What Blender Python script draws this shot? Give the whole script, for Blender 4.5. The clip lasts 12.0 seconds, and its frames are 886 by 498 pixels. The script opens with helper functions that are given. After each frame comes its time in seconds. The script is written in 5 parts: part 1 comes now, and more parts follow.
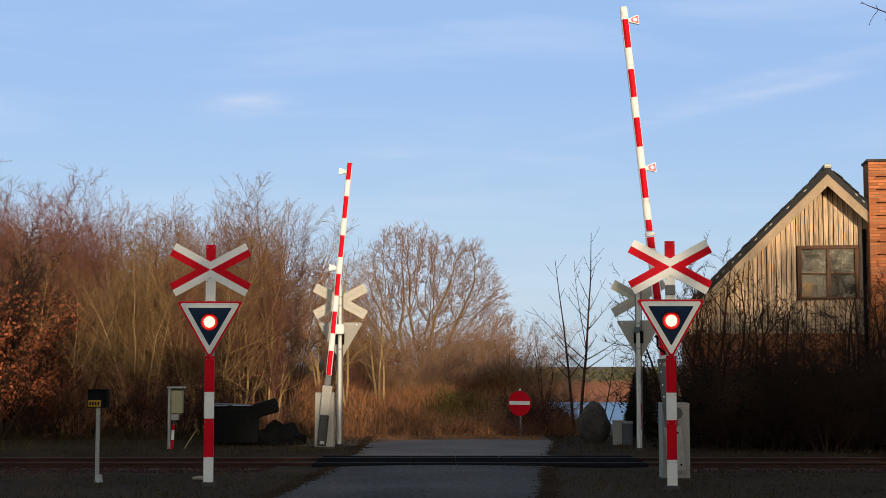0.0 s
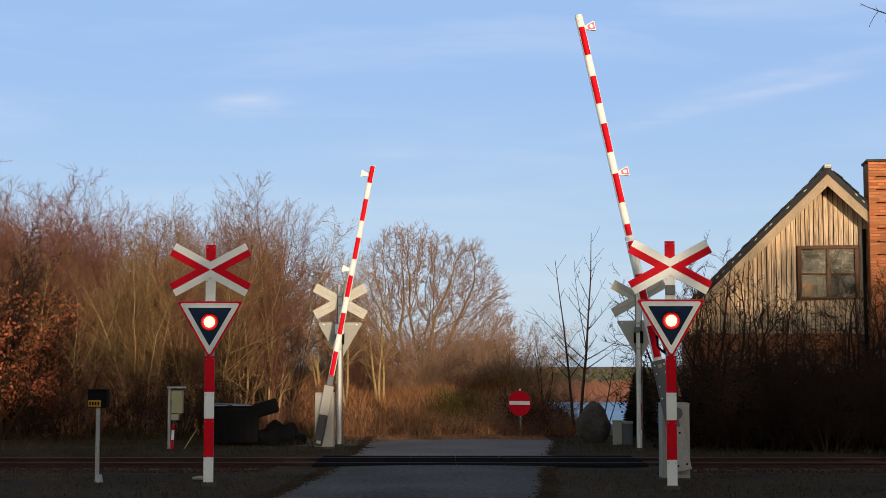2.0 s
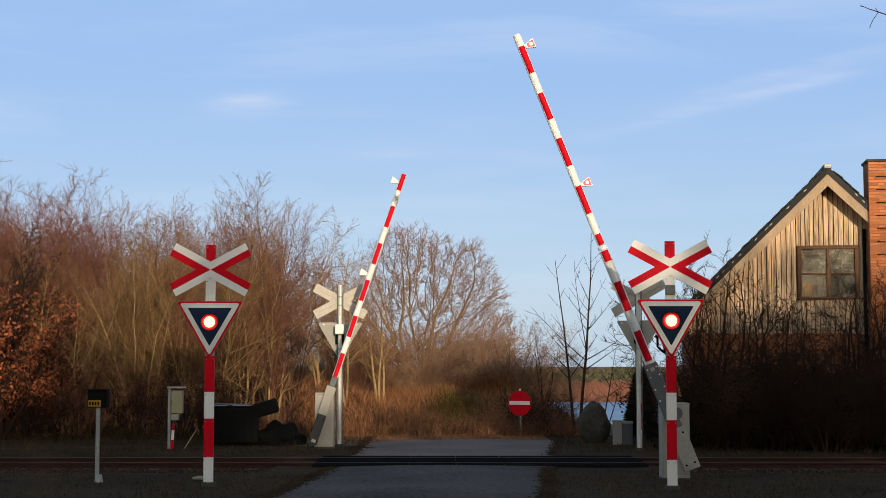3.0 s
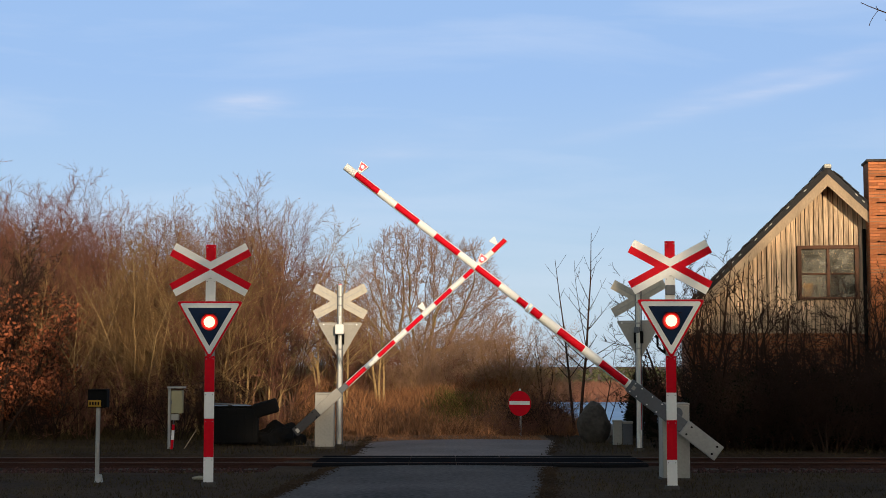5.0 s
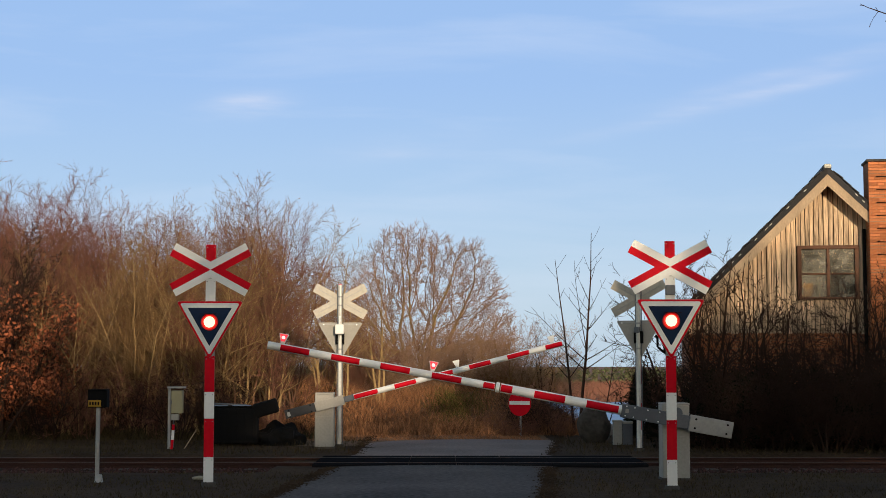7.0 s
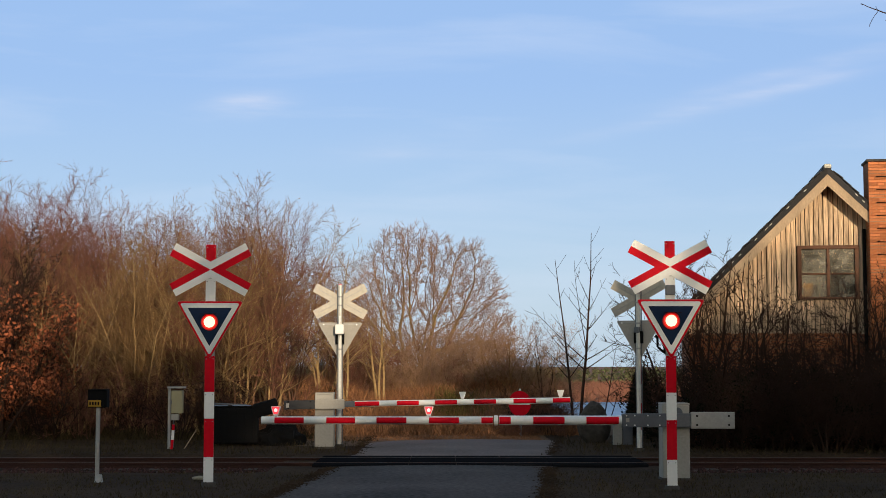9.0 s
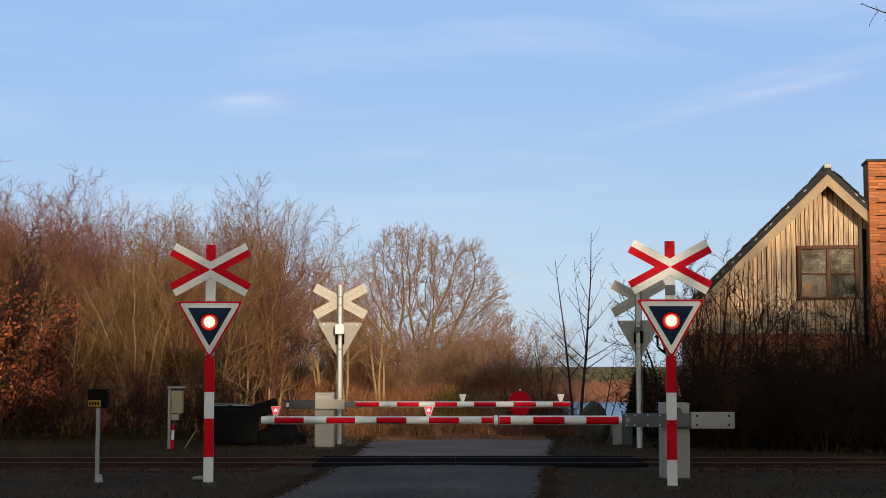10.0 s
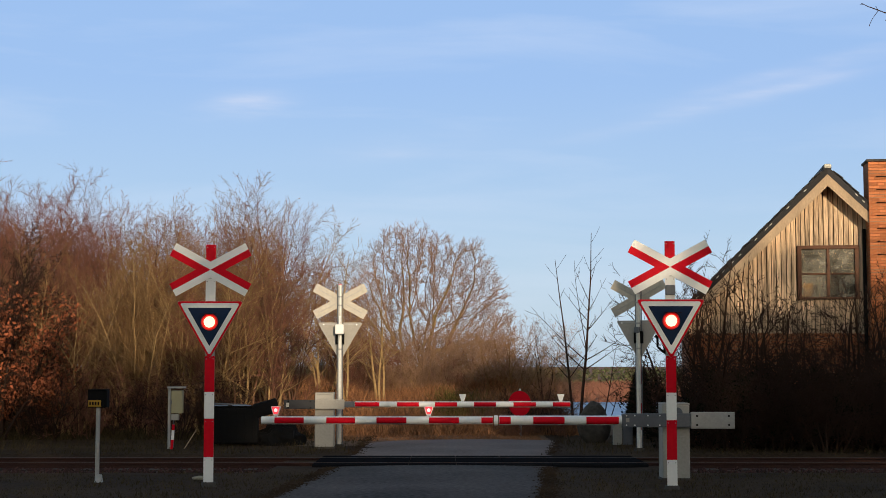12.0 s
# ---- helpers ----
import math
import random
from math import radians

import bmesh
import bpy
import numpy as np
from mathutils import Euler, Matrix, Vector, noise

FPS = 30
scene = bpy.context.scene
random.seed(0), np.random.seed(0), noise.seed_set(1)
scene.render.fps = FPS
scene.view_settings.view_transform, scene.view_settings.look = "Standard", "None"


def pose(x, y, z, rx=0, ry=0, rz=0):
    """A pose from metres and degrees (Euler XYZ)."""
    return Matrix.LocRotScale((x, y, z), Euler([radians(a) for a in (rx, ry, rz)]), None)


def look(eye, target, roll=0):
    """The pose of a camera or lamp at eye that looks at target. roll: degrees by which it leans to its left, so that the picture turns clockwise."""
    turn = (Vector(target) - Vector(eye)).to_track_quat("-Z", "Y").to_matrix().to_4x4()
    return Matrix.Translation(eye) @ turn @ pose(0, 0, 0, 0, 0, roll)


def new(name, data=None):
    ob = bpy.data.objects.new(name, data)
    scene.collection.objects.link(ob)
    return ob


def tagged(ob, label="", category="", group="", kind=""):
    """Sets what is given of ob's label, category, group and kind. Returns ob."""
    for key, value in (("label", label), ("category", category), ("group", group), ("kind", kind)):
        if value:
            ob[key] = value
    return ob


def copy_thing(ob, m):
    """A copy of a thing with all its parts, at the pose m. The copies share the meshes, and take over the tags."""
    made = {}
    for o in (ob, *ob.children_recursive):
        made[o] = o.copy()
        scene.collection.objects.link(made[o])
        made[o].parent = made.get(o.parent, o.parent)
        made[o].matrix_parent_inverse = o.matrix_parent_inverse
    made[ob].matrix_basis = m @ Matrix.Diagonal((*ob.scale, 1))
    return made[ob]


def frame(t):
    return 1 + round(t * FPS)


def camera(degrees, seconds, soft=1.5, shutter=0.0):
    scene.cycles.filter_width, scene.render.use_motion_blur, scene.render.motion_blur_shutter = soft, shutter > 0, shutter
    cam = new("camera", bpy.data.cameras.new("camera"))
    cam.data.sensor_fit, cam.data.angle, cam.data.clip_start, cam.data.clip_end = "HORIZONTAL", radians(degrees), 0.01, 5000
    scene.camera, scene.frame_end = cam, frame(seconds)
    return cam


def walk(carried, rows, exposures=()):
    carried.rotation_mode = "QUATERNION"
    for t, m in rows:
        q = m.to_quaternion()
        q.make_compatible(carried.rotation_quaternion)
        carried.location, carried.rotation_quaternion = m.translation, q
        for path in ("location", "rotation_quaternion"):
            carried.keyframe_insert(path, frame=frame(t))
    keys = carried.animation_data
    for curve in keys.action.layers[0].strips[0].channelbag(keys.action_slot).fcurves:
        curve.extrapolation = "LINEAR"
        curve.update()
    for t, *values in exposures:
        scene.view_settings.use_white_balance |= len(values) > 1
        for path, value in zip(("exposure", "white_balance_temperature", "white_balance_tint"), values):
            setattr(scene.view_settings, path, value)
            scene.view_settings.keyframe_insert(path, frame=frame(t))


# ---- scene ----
# ---------- camera ----------
cam = camera(33.56, 12.0, soft=0.85)
walk(cam, [(0, pose(0, 0, 1.9, 94.552, 0, 0)), (12.0, pose(0, 0, 1.9, 94.552, 0, 0))], exposures=[(0, 0.0), (12.0, 0.0)])

# ---------- daylight: low winter sun from behind, blue sky with thin cloud ----------
SUN_EL, SUN_AZ = 9.5, 166.0
world = bpy.data.worlds.new("sky")
scene.world = world
world.use_nodes = True
wn, wl = world.node_tree.nodes, world.node_tree.links
wn.clear()
w_out = wn.new("ShaderNodeOutputWorld")
w_bg = wn.new("ShaderNodeBackground")
w_sky = wn.new("ShaderNodeTexSky")
w_sky.sky_type = "NISHITA"
w_sky.sun_disc = False
w_sky.sun_elevation, w_sky.sun_rotation = radians(SUN_EL), radians(SUN_AZ)
w_sky.altitude, w_sky.air_density, w_sky.dust_density, w_sky.ozone_density = 0, 1.0, 0.6, 2.0
w_tc = wn.new("ShaderNodeTexCoord")
w_map = wn.new("ShaderNodeMapping")
w_map.inputs["Rotation"].default_value = (0, radians(-14), 0)
w_map.inputs["Scale"].default_value = (2.2, 2.2, 15)
w_noise = wn.new("ShaderNodeTexNoise")
w_noise.inputs["Scale"].default_value, w_noise.inputs["Detail"].default_value, w_noise.inputs["Roughness"].default_value = 1.6, 7, 0.55
w_noise.inputs["Distortion"].default_value = 0.4
w_ramp = wn.new("ShaderNodeMapRange")
w_ramp.inputs["From Min"].default_value, w_ramp.inputs["From Max"].default_value = 0.5, 0.82
w_ramp.inputs["To Min"].default_value, w_ramp.inputs["To Max"].default_value = 0.0, 0.3
w_mix = wn.new("ShaderNodeMix")
w_mix.data_type = "RGBA"
w_mix.inputs["B"].default_value = (6.4, 6.9, 8.0, 1)
# pale blue haze towards the horizon over the clear sky
w_sep = wn.new("ShaderNodeSeparateXYZ")
w_low = wn.new("ShaderNodeMapRange")
w_low.inputs["From Min"].default_value, w_low.inputs["From Max"].default_value = 0.0, 0.19
w_haze = wn.new("ShaderNodeMix")
w_haze.data_type = "RGBA"
w_haze.inputs["A"].default_value = (3.65, 5.1, 6.5, 1)
w_haze.inputs["B"].default_value = (2.48, 4.02, 7.05, 1)
w_fade = wn.new("ShaderNodeMapRange")
w_fade.inputs["From Min"].default_value, w_fade.inputs["From Max"].default_value = 0.25, 0.7
w_fade.inputs["To Min"].default_value, w_fade.inputs["To Max"].default_value = 0.9, 0.0
w_air = wn.new("ShaderNodeMix")
w_air.data_type = "RGBA"
wl.new(w_tc.outputs["Generated"], w_map.inputs["Vector"])
wl.new(w_tc.outputs["Generated"], w_sep.inputs[0])
wl.new(w_sep.outputs["Z"], w_low.inputs["Value"])
wl.new(w_sep.outputs["Z"], w_fade.inputs["Value"])
wl.new(w_low.outputs["Result"], w_haze.inputs["Factor"])
# the haze is blue away from the sun only
w_side = wn.new("ShaderNodeMapRange")
w_side.inputs["From Min"].default_value, w_side.inputs["From Max"].default_value = -0.1, 0.55
w_amt = wn.new("ShaderNodeMath")
w_amt.operation = "MULTIPLY"
wl.new(w_sep.outputs["Y"], w_side.inputs["Value"])
wl.new(w_side.outputs["Result"], w_amt.inputs[0])
wl.new(w_fade.outputs["Result"], w_amt.inputs[1])
wl.new(w_amt.outputs[0], w_air.inputs["Factor"])
w_warm = wn.new("ShaderNodeMix")
w_warm.data_type, w_warm.blend_type = "RGBA", "MULTIPLY"
w_warm.inputs["Factor"].default_value = 1.0
w_warm.inputs["B"].default_value = (2.6, 2.05, 1.52, 1)
wl.new(w_sky.outputs["Color"], w_warm.inputs["A"])
wl.new(w_warm.outputs["Result"], w_air.inputs["A"])
wl.new(w_haze.outputs["Result"], w_air.inputs["B"])
wl.new(w_map.outputs["Vector"], w_noise.inputs["Vector"])
wl.new(w_noise.outputs["Fac"], w_ramp.inputs["Value"])
wl.new(w_ramp.outputs["Result"], w_mix.inputs["Factor"])
wl.new(w_air.outputs["Result"], w_mix.inputs["A"])


def math_node(op, a, b=None):
    n = wn.new("ShaderNodeMath")
    n.operation = op
    for i, v in enumerate((a, b)):
        if v is None:
            continue
        if isinstance(v, (int, float)):
            n.inputs[i].default_value = v
        else:
            wl.new(v, n.inputs[i])
    return n.outputs[0]


def cloud(last, u0, v0, long, thick, tilt, amount, ragged):
    """A thin cloud at the bearing u0 and slope v0, mixed over the sky."""
    y = math_node("MAXIMUM", w_sep.outputs["Y"], 0.05)
    u = math_node("SUBTRACT", math_node("DIVIDE", w_sep.outputs["X"], y), u0)
    v = math_node("SUBTRACT", math_node("DIVIDE", w_sep.outputs["Z"], y), v0)
    c, s = math.cos(radians(tilt)), math.sin(radians(tilt))
    a = math_node("DIVIDE", math_node("ADD", math_node("MULTIPLY", u, c), math_node("MULTIPLY", v, s)), long)
    b = math_node("DIVIDE", math_node("SUBTRACT", math_node("MULTIPLY", v, c), math_node("MULTIPLY", u, s)), thick)
    r = math_node("ADD", math_node("MULTIPLY", a, a), math_node("MULTIPLY", b, b))
    g = math_node("EXPONENT", math_node("MULTIPLY", r, -1.0))
    no = wn.new("ShaderNodeTexNoise")
    no.inputs["Scale"].default_value, no.inputs["Detail"].default_value = ragged, 5
    wl.new(w_map.outputs["Vector"], no.inputs["Vector"])
    g = math_node("MULTIPLY", math_node("MULTIPLY", g, math_node("MULTIPLY", no.outputs["Fac"], no.outputs["Fac"])), amount * 3)
    m = wn.new("ShaderNodeMix")
    m.data_type = "RGBA"
    m.inputs["B"].default_value = (6.6, 6.7, 7.6, 1)
    wl.new(g, m.inputs["Factor"])
    wl.new(last, m.inputs["A"])
    return m.outputs["Result"]


sky_now = cloud(w_mix.outputs["Result"], -0.134, 0.179, 0.026, 0.008, 4, 0.37, 9)
sky_now = cloud(sky_now, 0.21, 0.185, 0.10, 0.0055, 14, 0.27, 7)
sky_now = cloud(sky_now, 0.25, 0.205, 0.09, 0.005, 14, 0.17, 8)
sky_now = cloud(sky_now, -0.02, 0.15, 0.06, 0.008, 6, 0.15, 7)
wl.new(sky_now, w_bg.inputs["Color"])
w_bg.inputs["Strength"].default_value = 0.123
wl.new(w_bg.outputs["Background"], w_out.inputs["Surface"])

sun = new("sun", bpy.data.lights.new("sun", "SUN"))
sun.data.energy, sun.data.angle, sun.data.color = 3.6, radians(0.53), (1.0, 0.80, 0.55)
_az, _el = radians(SUN_AZ), radians(SUN_EL)
sun.matrix_world = look((math.sin(_az) * math.cos(_el) * 50, math.cos(_az) * math.cos(_el) * 50, math.sin(_el) * 50), (0, 0, 0))


# ---------- materials ----------
def mat(name, base, rough=0.7, metal=0.0, var=0.25, fine=60.0, coarse=3.0, bump=0.15, tint=None, stretch=(1, 1, 1), random_by="", spec=0.3, random_share=0.45):
    """Base colour varied at two scales, with roughness and bump from the same grain."""
    m = bpy.data.materials.new(name)
    m.use_nodes = True
    n, l = m.node_tree.nodes, m.node_tree.links
    b = n["Principled BSDF"]
    tc = n.new("ShaderNodeTexCoord")
    mp = n.new("ShaderNodeMapping")
    mp.inputs["Scale"].default_value = stretch
    l.new(tc.outputs["Object"], mp.inputs["Vector"])
    fac = []
    for sc, de in ((fine, 4), (coarse, 3)):
        no = n.new("ShaderNodeTexNoise")
        no.inputs["Scale"].default_value, no.inputs["Detail"].default_value = sc, de
        l.new(mp.outputs["Vector"], no.inputs["Vector"])
        fac.append(no.outputs["Fac"])
    dark = tuple(c * (1 - var) for c in base)
    light = tint or tuple(min(1, c * (1 + var)) for c in base)
    mr = n.new("ShaderNodeMapRange")
    mr.inputs["From Min"].default_value, mr.inputs["From Max"].default_value = 0.3, 0.7
    add = n.new("ShaderNodeMath")
    add.operation = "ADD"
    l.new(fac[0], add.inputs[0])
    l.new(fac[1], add.inputs[1])
    half = n.new("ShaderNodeMath")
    half.operation = "MULTIPLY"
    half.inputs[1].default_value = 0.5
    l.new(add.outputs[0], half.inputs[0])
    last = half.outputs[0]
    if random_by:
        if random_by == "island":
            src = n.new("ShaderNodeNewGeometry").outputs["Random Per Island"]
        else:
            src = n.new("ShaderNodeObjectInfo").outputs["Random"]
        mx = n.new("ShaderNodeMix")
        mx.inputs["Factor"].default_value = random_share
        l.new(last, mx.inputs["A"])
        l.new(src, mx.inputs["B"])
        last = mx.outputs["Result"]
    l.new(last, mr.inputs["Value"])
    mix = n.new("ShaderNodeMix")
    mix.data_type = "RGBA"
    mix.inputs["A"].default_value = (*dark, 1)
    mix.inputs["B"].default_value = (*light, 1)
    l.new(mr.outputs["Result"], mix.inputs["Factor"])
    l.new(mix.outputs["Result"], b.inputs["Base Color"])
    rr = n.new("ShaderNodeMapRange")
    rr.inputs["To Min"].default_value, rr.inputs["To Max"].default_value = max(0.03, rough - 0.12), min(1, rough + 0.12)
    l.new(fac[1], rr.inputs["Value"])
    l.new(rr.outputs["Result"], b.inputs["Roughness"])
    b.inputs["Metallic"].default_value = metal
    b.inputs["Specular IOR Level"].default_value = spec
    if bump:
        bp = n.new("ShaderNodeBump")
        bp.inputs["Strength"].default_value, bp.inputs["Distance"].default_value = bump, 0.02
        l.new(fac[0], bp.inputs["Height"])
        l.new(bp.outputs["Normal"], b.inputs["Normal"])
    return m


def glow(name, colour, strength):
    m = bpy.data.materials.new(name)
    m.use_nodes = True
    b = m.node_tree.nodes["Principled BSDF"]
    b.inputs["Base Color"].default_value = (*colour, 1)
    b.inputs["Emission Color"].default_value = (*colour, 1)
    b.inputs["Emission Strength"].default_value = strength
    return m


def brick_mat(name, a, b2, mortar, width=0.24, row=0.067):
    m = bpy.data.materials.new(name)
    m.use_nodes = True
    n, l = m.node_tree.nodes, m.node_tree.links
    b = n["Principled BSDF"]
    tc = n.new("ShaderNodeTexCoord")
    sep = n.new("ShaderNodeSeparateXYZ")
    com = n.new("ShaderNodeCombineXYZ")
    sx = n.new("ShaderNodeMath")
    sx.operation = "ADD"
    l.new(tc.outputs["Object"], sep.inputs[0])
    l.new(sep.outputs["X"], sx.inputs[0])
    l.new(sep.outputs["Y"], sx.inputs[1])
    l.new(sx.outputs[0], com.inputs["X"])
    l.new(sep.outputs["Z"], com.inputs["Y"])
    br = n.new("ShaderNodeTexBrick")
    br.inputs["Color1"].default_value, br.inputs["Color2"].default_value, br.inputs["Mortar"].default_value = (*a, 1), (*b2, 1), (*mortar, 1)
    br.inputs["Scale"].default_value = 1
    br.inputs["Brick Width"].default_value, br.inputs["Row Height"].default_value, br.inputs["Mortar Size"].default_value = width, row, 0.006
    l.new(com.outputs[0], br.inputs["Vector"])
    no = n.new("ShaderNodeTexNoise")
    no.inputs["Scale"].default_value, no.inputs["Detail"].default_value = 2.0, 6
    l.new(tc.outputs["Object"], no.inputs["Vector"])
    mx = n.new("ShaderNodeMix")
    mx.data_type, mx.blend_type = "RGBA", "MULTIPLY"
    mx.inputs["Factor"].default_value = 0.6
    l.new(br.outputs["Color"], mx.inputs["A"])
    l.new(no.outputs["Fac"], mx.inputs["B"])
    l.new(mx.outputs["Result"], b.inputs["Base Color"])
    b.inputs["Roughness"].default_value = 0.9
    bp = n.new("ShaderNodeBump")
    bp.inputs["Strength"].default_value, bp.inputs["Distance"].default_value = 0.6, 0.01
    inv = n.new("ShaderNodeMath")
    inv.operation = "SUBTRACT"
    inv.inputs[0].default_value = 1
    l.new(br.outputs["Fac"], inv.inputs[1])
    l.new(inv.outputs[0], bp.inputs["Height"])
    l.new(bp.outputs["Normal"], b.inputs["Normal"])
    return m


M_ASPHALT = mat("asphalt", (0.076, 0.062, 0.058), 0.9, var=0.85, fine=12, coarse=0.4, bump=0.5, spec=0.15)
M_ASPHALT_PALE = mat("asphalt_pale", (0.16, 0.125, 0.115), 0.85, var=0.5, fine=12, coarse=0.5, bump=0.5, spec=0.2)
M_RUBBER = mat("crossing_panel_rubber", (0.012, 0.012, 0.014), 0.95, var=0.3, fine=40, bump=0.2, spec=0.0)
M_SOIL = mat("verge_soil_and_turf", (0.040, 0.025, 0.017), 0.95, var=0.6, fine=14, coarse=0.5, bump=0.6, tint=(0.072, 0.045, 0.027), spec=0.05)
M_FIELD = mat("bank_dry_ground", (0.13, 0.07, 0.036), 0.95, var=0.5, fine=9, coarse=0.35, bump=0.6)
M_BALLAST = mat("ballast_rusty_stone", (0.052, 0.022, 0.018), 0.95, var=0.5, fine=25, coarse=2, bump=0.9, random_by="island")
M_RAIL = mat("rail_rusty_steel", (0.045, 0.02, 0.016), 0.9, 0.05, var=0.3, fine=30)
M_RAILTOP = mat("rail_head_worn_steel", (0.06, 0.04, 0.035), 0.75, 0.15, var=0.2, fine=30, bump=0.05)
M_SLEEPER = mat("sleeper_dark_timber", (0.04, 0.03, 0.024), 0.9, var=0.4, fine=30, bump=0.5, stretch=(3, 1, 1))
M_WHITE = mat("sign_white_sheeting", (0.86, 0.86, 0.85), 0.45, var=0.05, fine=20, coarse=2.5, bump=0.02)
M_RED = mat("sign_red_sheeting", (0.64, 0.003, 0.016), 0.6, var=0.1, fine=20, coarse=2.5, bump=0.02, spec=0.1)
M_BLUE = mat("sign_dark_blue_face", (0.012, 0.027, 0.066), 0.6, var=0.12, fine=20, bump=0.02, spec=0.08)
M_GALV = mat("galvanised_steel", (0.36, 0.36, 0.36), 0.5, 0.35, var=0.14, fine=25, coarse=4, bump=0.04)
M_POLE = mat("pale_galvanised_pole", (0.58, 0.58, 0.56), 0.5, 0.2, var=0.12, fine=25, coarse=4, bump=0.04)
M_SIGNBACK = mat("unpainted_aluminium_back", (0.44, 0.415, 0.37), 0.6, 0.4, var=0.16, fine=18, coarse=3, bump=0.03)
M_CAB = mat("cabinet_grey_beige_paint", (0.34, 0.325, 0.30), 0.6, var=0.14, fine=25, coarse=2, bump=0.06)
M_DGREY = mat("bracket_dark_grey_paint", (0.11, 0.12, 0.14), 0.5, 0.1, var=0.15, fine=25, bump=0.04)
M_WEIGHT = mat("counterweight_dark_paint", (0.05, 0.05, 0.055), 0.7, var=0.2, fine=25, bump=0.04, spec=0.15)
M_GABLEBACK = mat("dark_gap_timber", (0.05, 0.035, 0.024), 0.9, var=0.3, fine=20)
M_BLACK = mat("black_plastic", (0.008, 0.008, 0.0085), 0.8, var=0.2, fine=25, bump=0.04, spec=0.05)
M_DARKRED = mat("lamp_glass_dark_red", (0.012, 0.004, 0.008), 0.6, var=0.1, bump=0, spec=0.05)
M_YELLOW = mat("yellow_label", (0.36, 0.2, 0.015), 0.5, var=0.1, bump=0)
M_CREAM = mat("cream_box_paint", (0.32, 0.29, 0.18), 0.6, var=0.12, bump=0.03)
M_STONE = mat("boulder_granite", (0.066, 0.057, 0.05), 0.9, var=0.45, fine=12, coarse=2, bump=0.7)
M_BOARD = mat("weathered_timber_board", (0.55, 0.39, 0.26), 0.85, var=0.85, fine=42, coarse=9, bump=0.4, stretch=(1, 1, 0.07), random_by="object", random_share=0.12)
M_TRIMWOOD = mat("bleached_barge_board", (0.42, 0.31, 0.21), 0.8, var=0.25, fine=40, bump=0.2, stretch=(1, 1, 0.4))
M_TILE = mat("dark_roof_tile", (0.026, 0.026, 0.030), 0.62, var=0.4, fine=20, coarse=4, bump=0.25, random_by="object", spec=0.2)
M_RIDGE = mat("pale_ridge_mortar", (0.6, 0.58, 0.52), 0.8, var=0.25, fine=15, bump=0.3)
M_BRICK = brick_mat("red_brick", (0.46, 0.13, 0.05), (0.60, 0.21, 0.08), (0.42, 0.30, 0.20))
M_BRICKPIECE = mat("single_red_brick", (0.49, 0.175, 0.072), 0.9, var=0.35, fine=30, coarse=5, bump=0.3, random_by="object", random_share=0.35)
M_WINWOOD = mat("window_brown_wood", (0.12, 0.05, 0.025), 0.6, var=0.3, fine=30, bump=0.1)
M_CARD = mat("cardboard_sheet", (0.5, 0.29, 0.11), 0.85, var=0.15, bump=0.05)
M_ROOM = mat("dim_room_plaster", (0.3, 0.3, 0.27), 0.9, var=0.3)
M_TWIG_OLIVE = mat("twig_olive_brown", (0.23, 0.132, 0.058), 0.85, var=0.45, fine=8, coarse=0.6, bump=0)
M_TWIG_RED = mat("twig_reddish_brown", (0.205, 0.086, 0.058), 0.85, var=0.45, fine=8, coarse=0.6, bump=0)
M_TWIG_GREY = mat("twig_grey_brown", (0.32, 0.19, 0.122), 0.85, var=0.4, fine=8, coarse=0.6, bump=0)
M_BARK_PALE = mat("bark_pale_yellowish", (0.36, 0.24, 0.115), 0.85, var=0.4, fine=8, coarse=0.6, bump=0, spec=0.1)
M_BARK_MID = mat("bark_dull_brown", (0.16, 0.085, 0.052), 0.9, var=0.4, fine=8, coarse=0.6, bump=0, spec=0.1)
M_BARK_DOME = mat("bark_tan_and_lichen", (0.27, 0.18, 0.085), 0.9, var=0.45, fine=6, coarse=0.9, bump=0, spec=0.1)
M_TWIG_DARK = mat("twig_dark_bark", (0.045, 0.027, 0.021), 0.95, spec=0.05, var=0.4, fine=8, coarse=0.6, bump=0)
M_LEAF = mat("withered_beech_leaf", (0.25, 0.075, 0.032), 0.8, var=0.5, fine=6, coarse=0.7, bump=0, random_by="island")
M_GRASS = mat("dry_grass_blade", (0.275, 0.128, 0.06), 0.9, var=0.5, fine=5, coarse=0.5, bump=0, random_by="island")
M_GRASSGREEN = mat("dull_green_grass_blade", (0.056, 0.042, 0.021), 0.95, var=0.45, fine=5, coarse=0.5, bump=0, spec=0.03, random_by="island")
M_TUFT = mat("fading_green_grass", (0.13, 0.11, 0.035), 0.95, var=0.5, fine=5, coarse=0.5, bump=0, spec=0.03, random_by="island")
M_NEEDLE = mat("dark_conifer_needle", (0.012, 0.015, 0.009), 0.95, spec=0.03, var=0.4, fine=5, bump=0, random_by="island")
# the blue of the reflected sky is put into the water's base colour
M_WATER = mat("fjord_water", (0.08, 0.17, 0.32), 0.35, var=0.2, fine=1.2, coarse=0.15, bump=0.9)
M_REED = mat("far_reed_field", (0.165, 0.075, 0.055), 0.95, var=0.35, fine=0.5, coarse=0.03, bump=0.2)
M_FARWOOD = mat("far_wood_green", (0.10, 0.105, 0.05), 0.95, var=0.4, fine=0.8, coarse=0.1, bump=0, random_by="island")
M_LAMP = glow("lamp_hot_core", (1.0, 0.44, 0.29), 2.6)
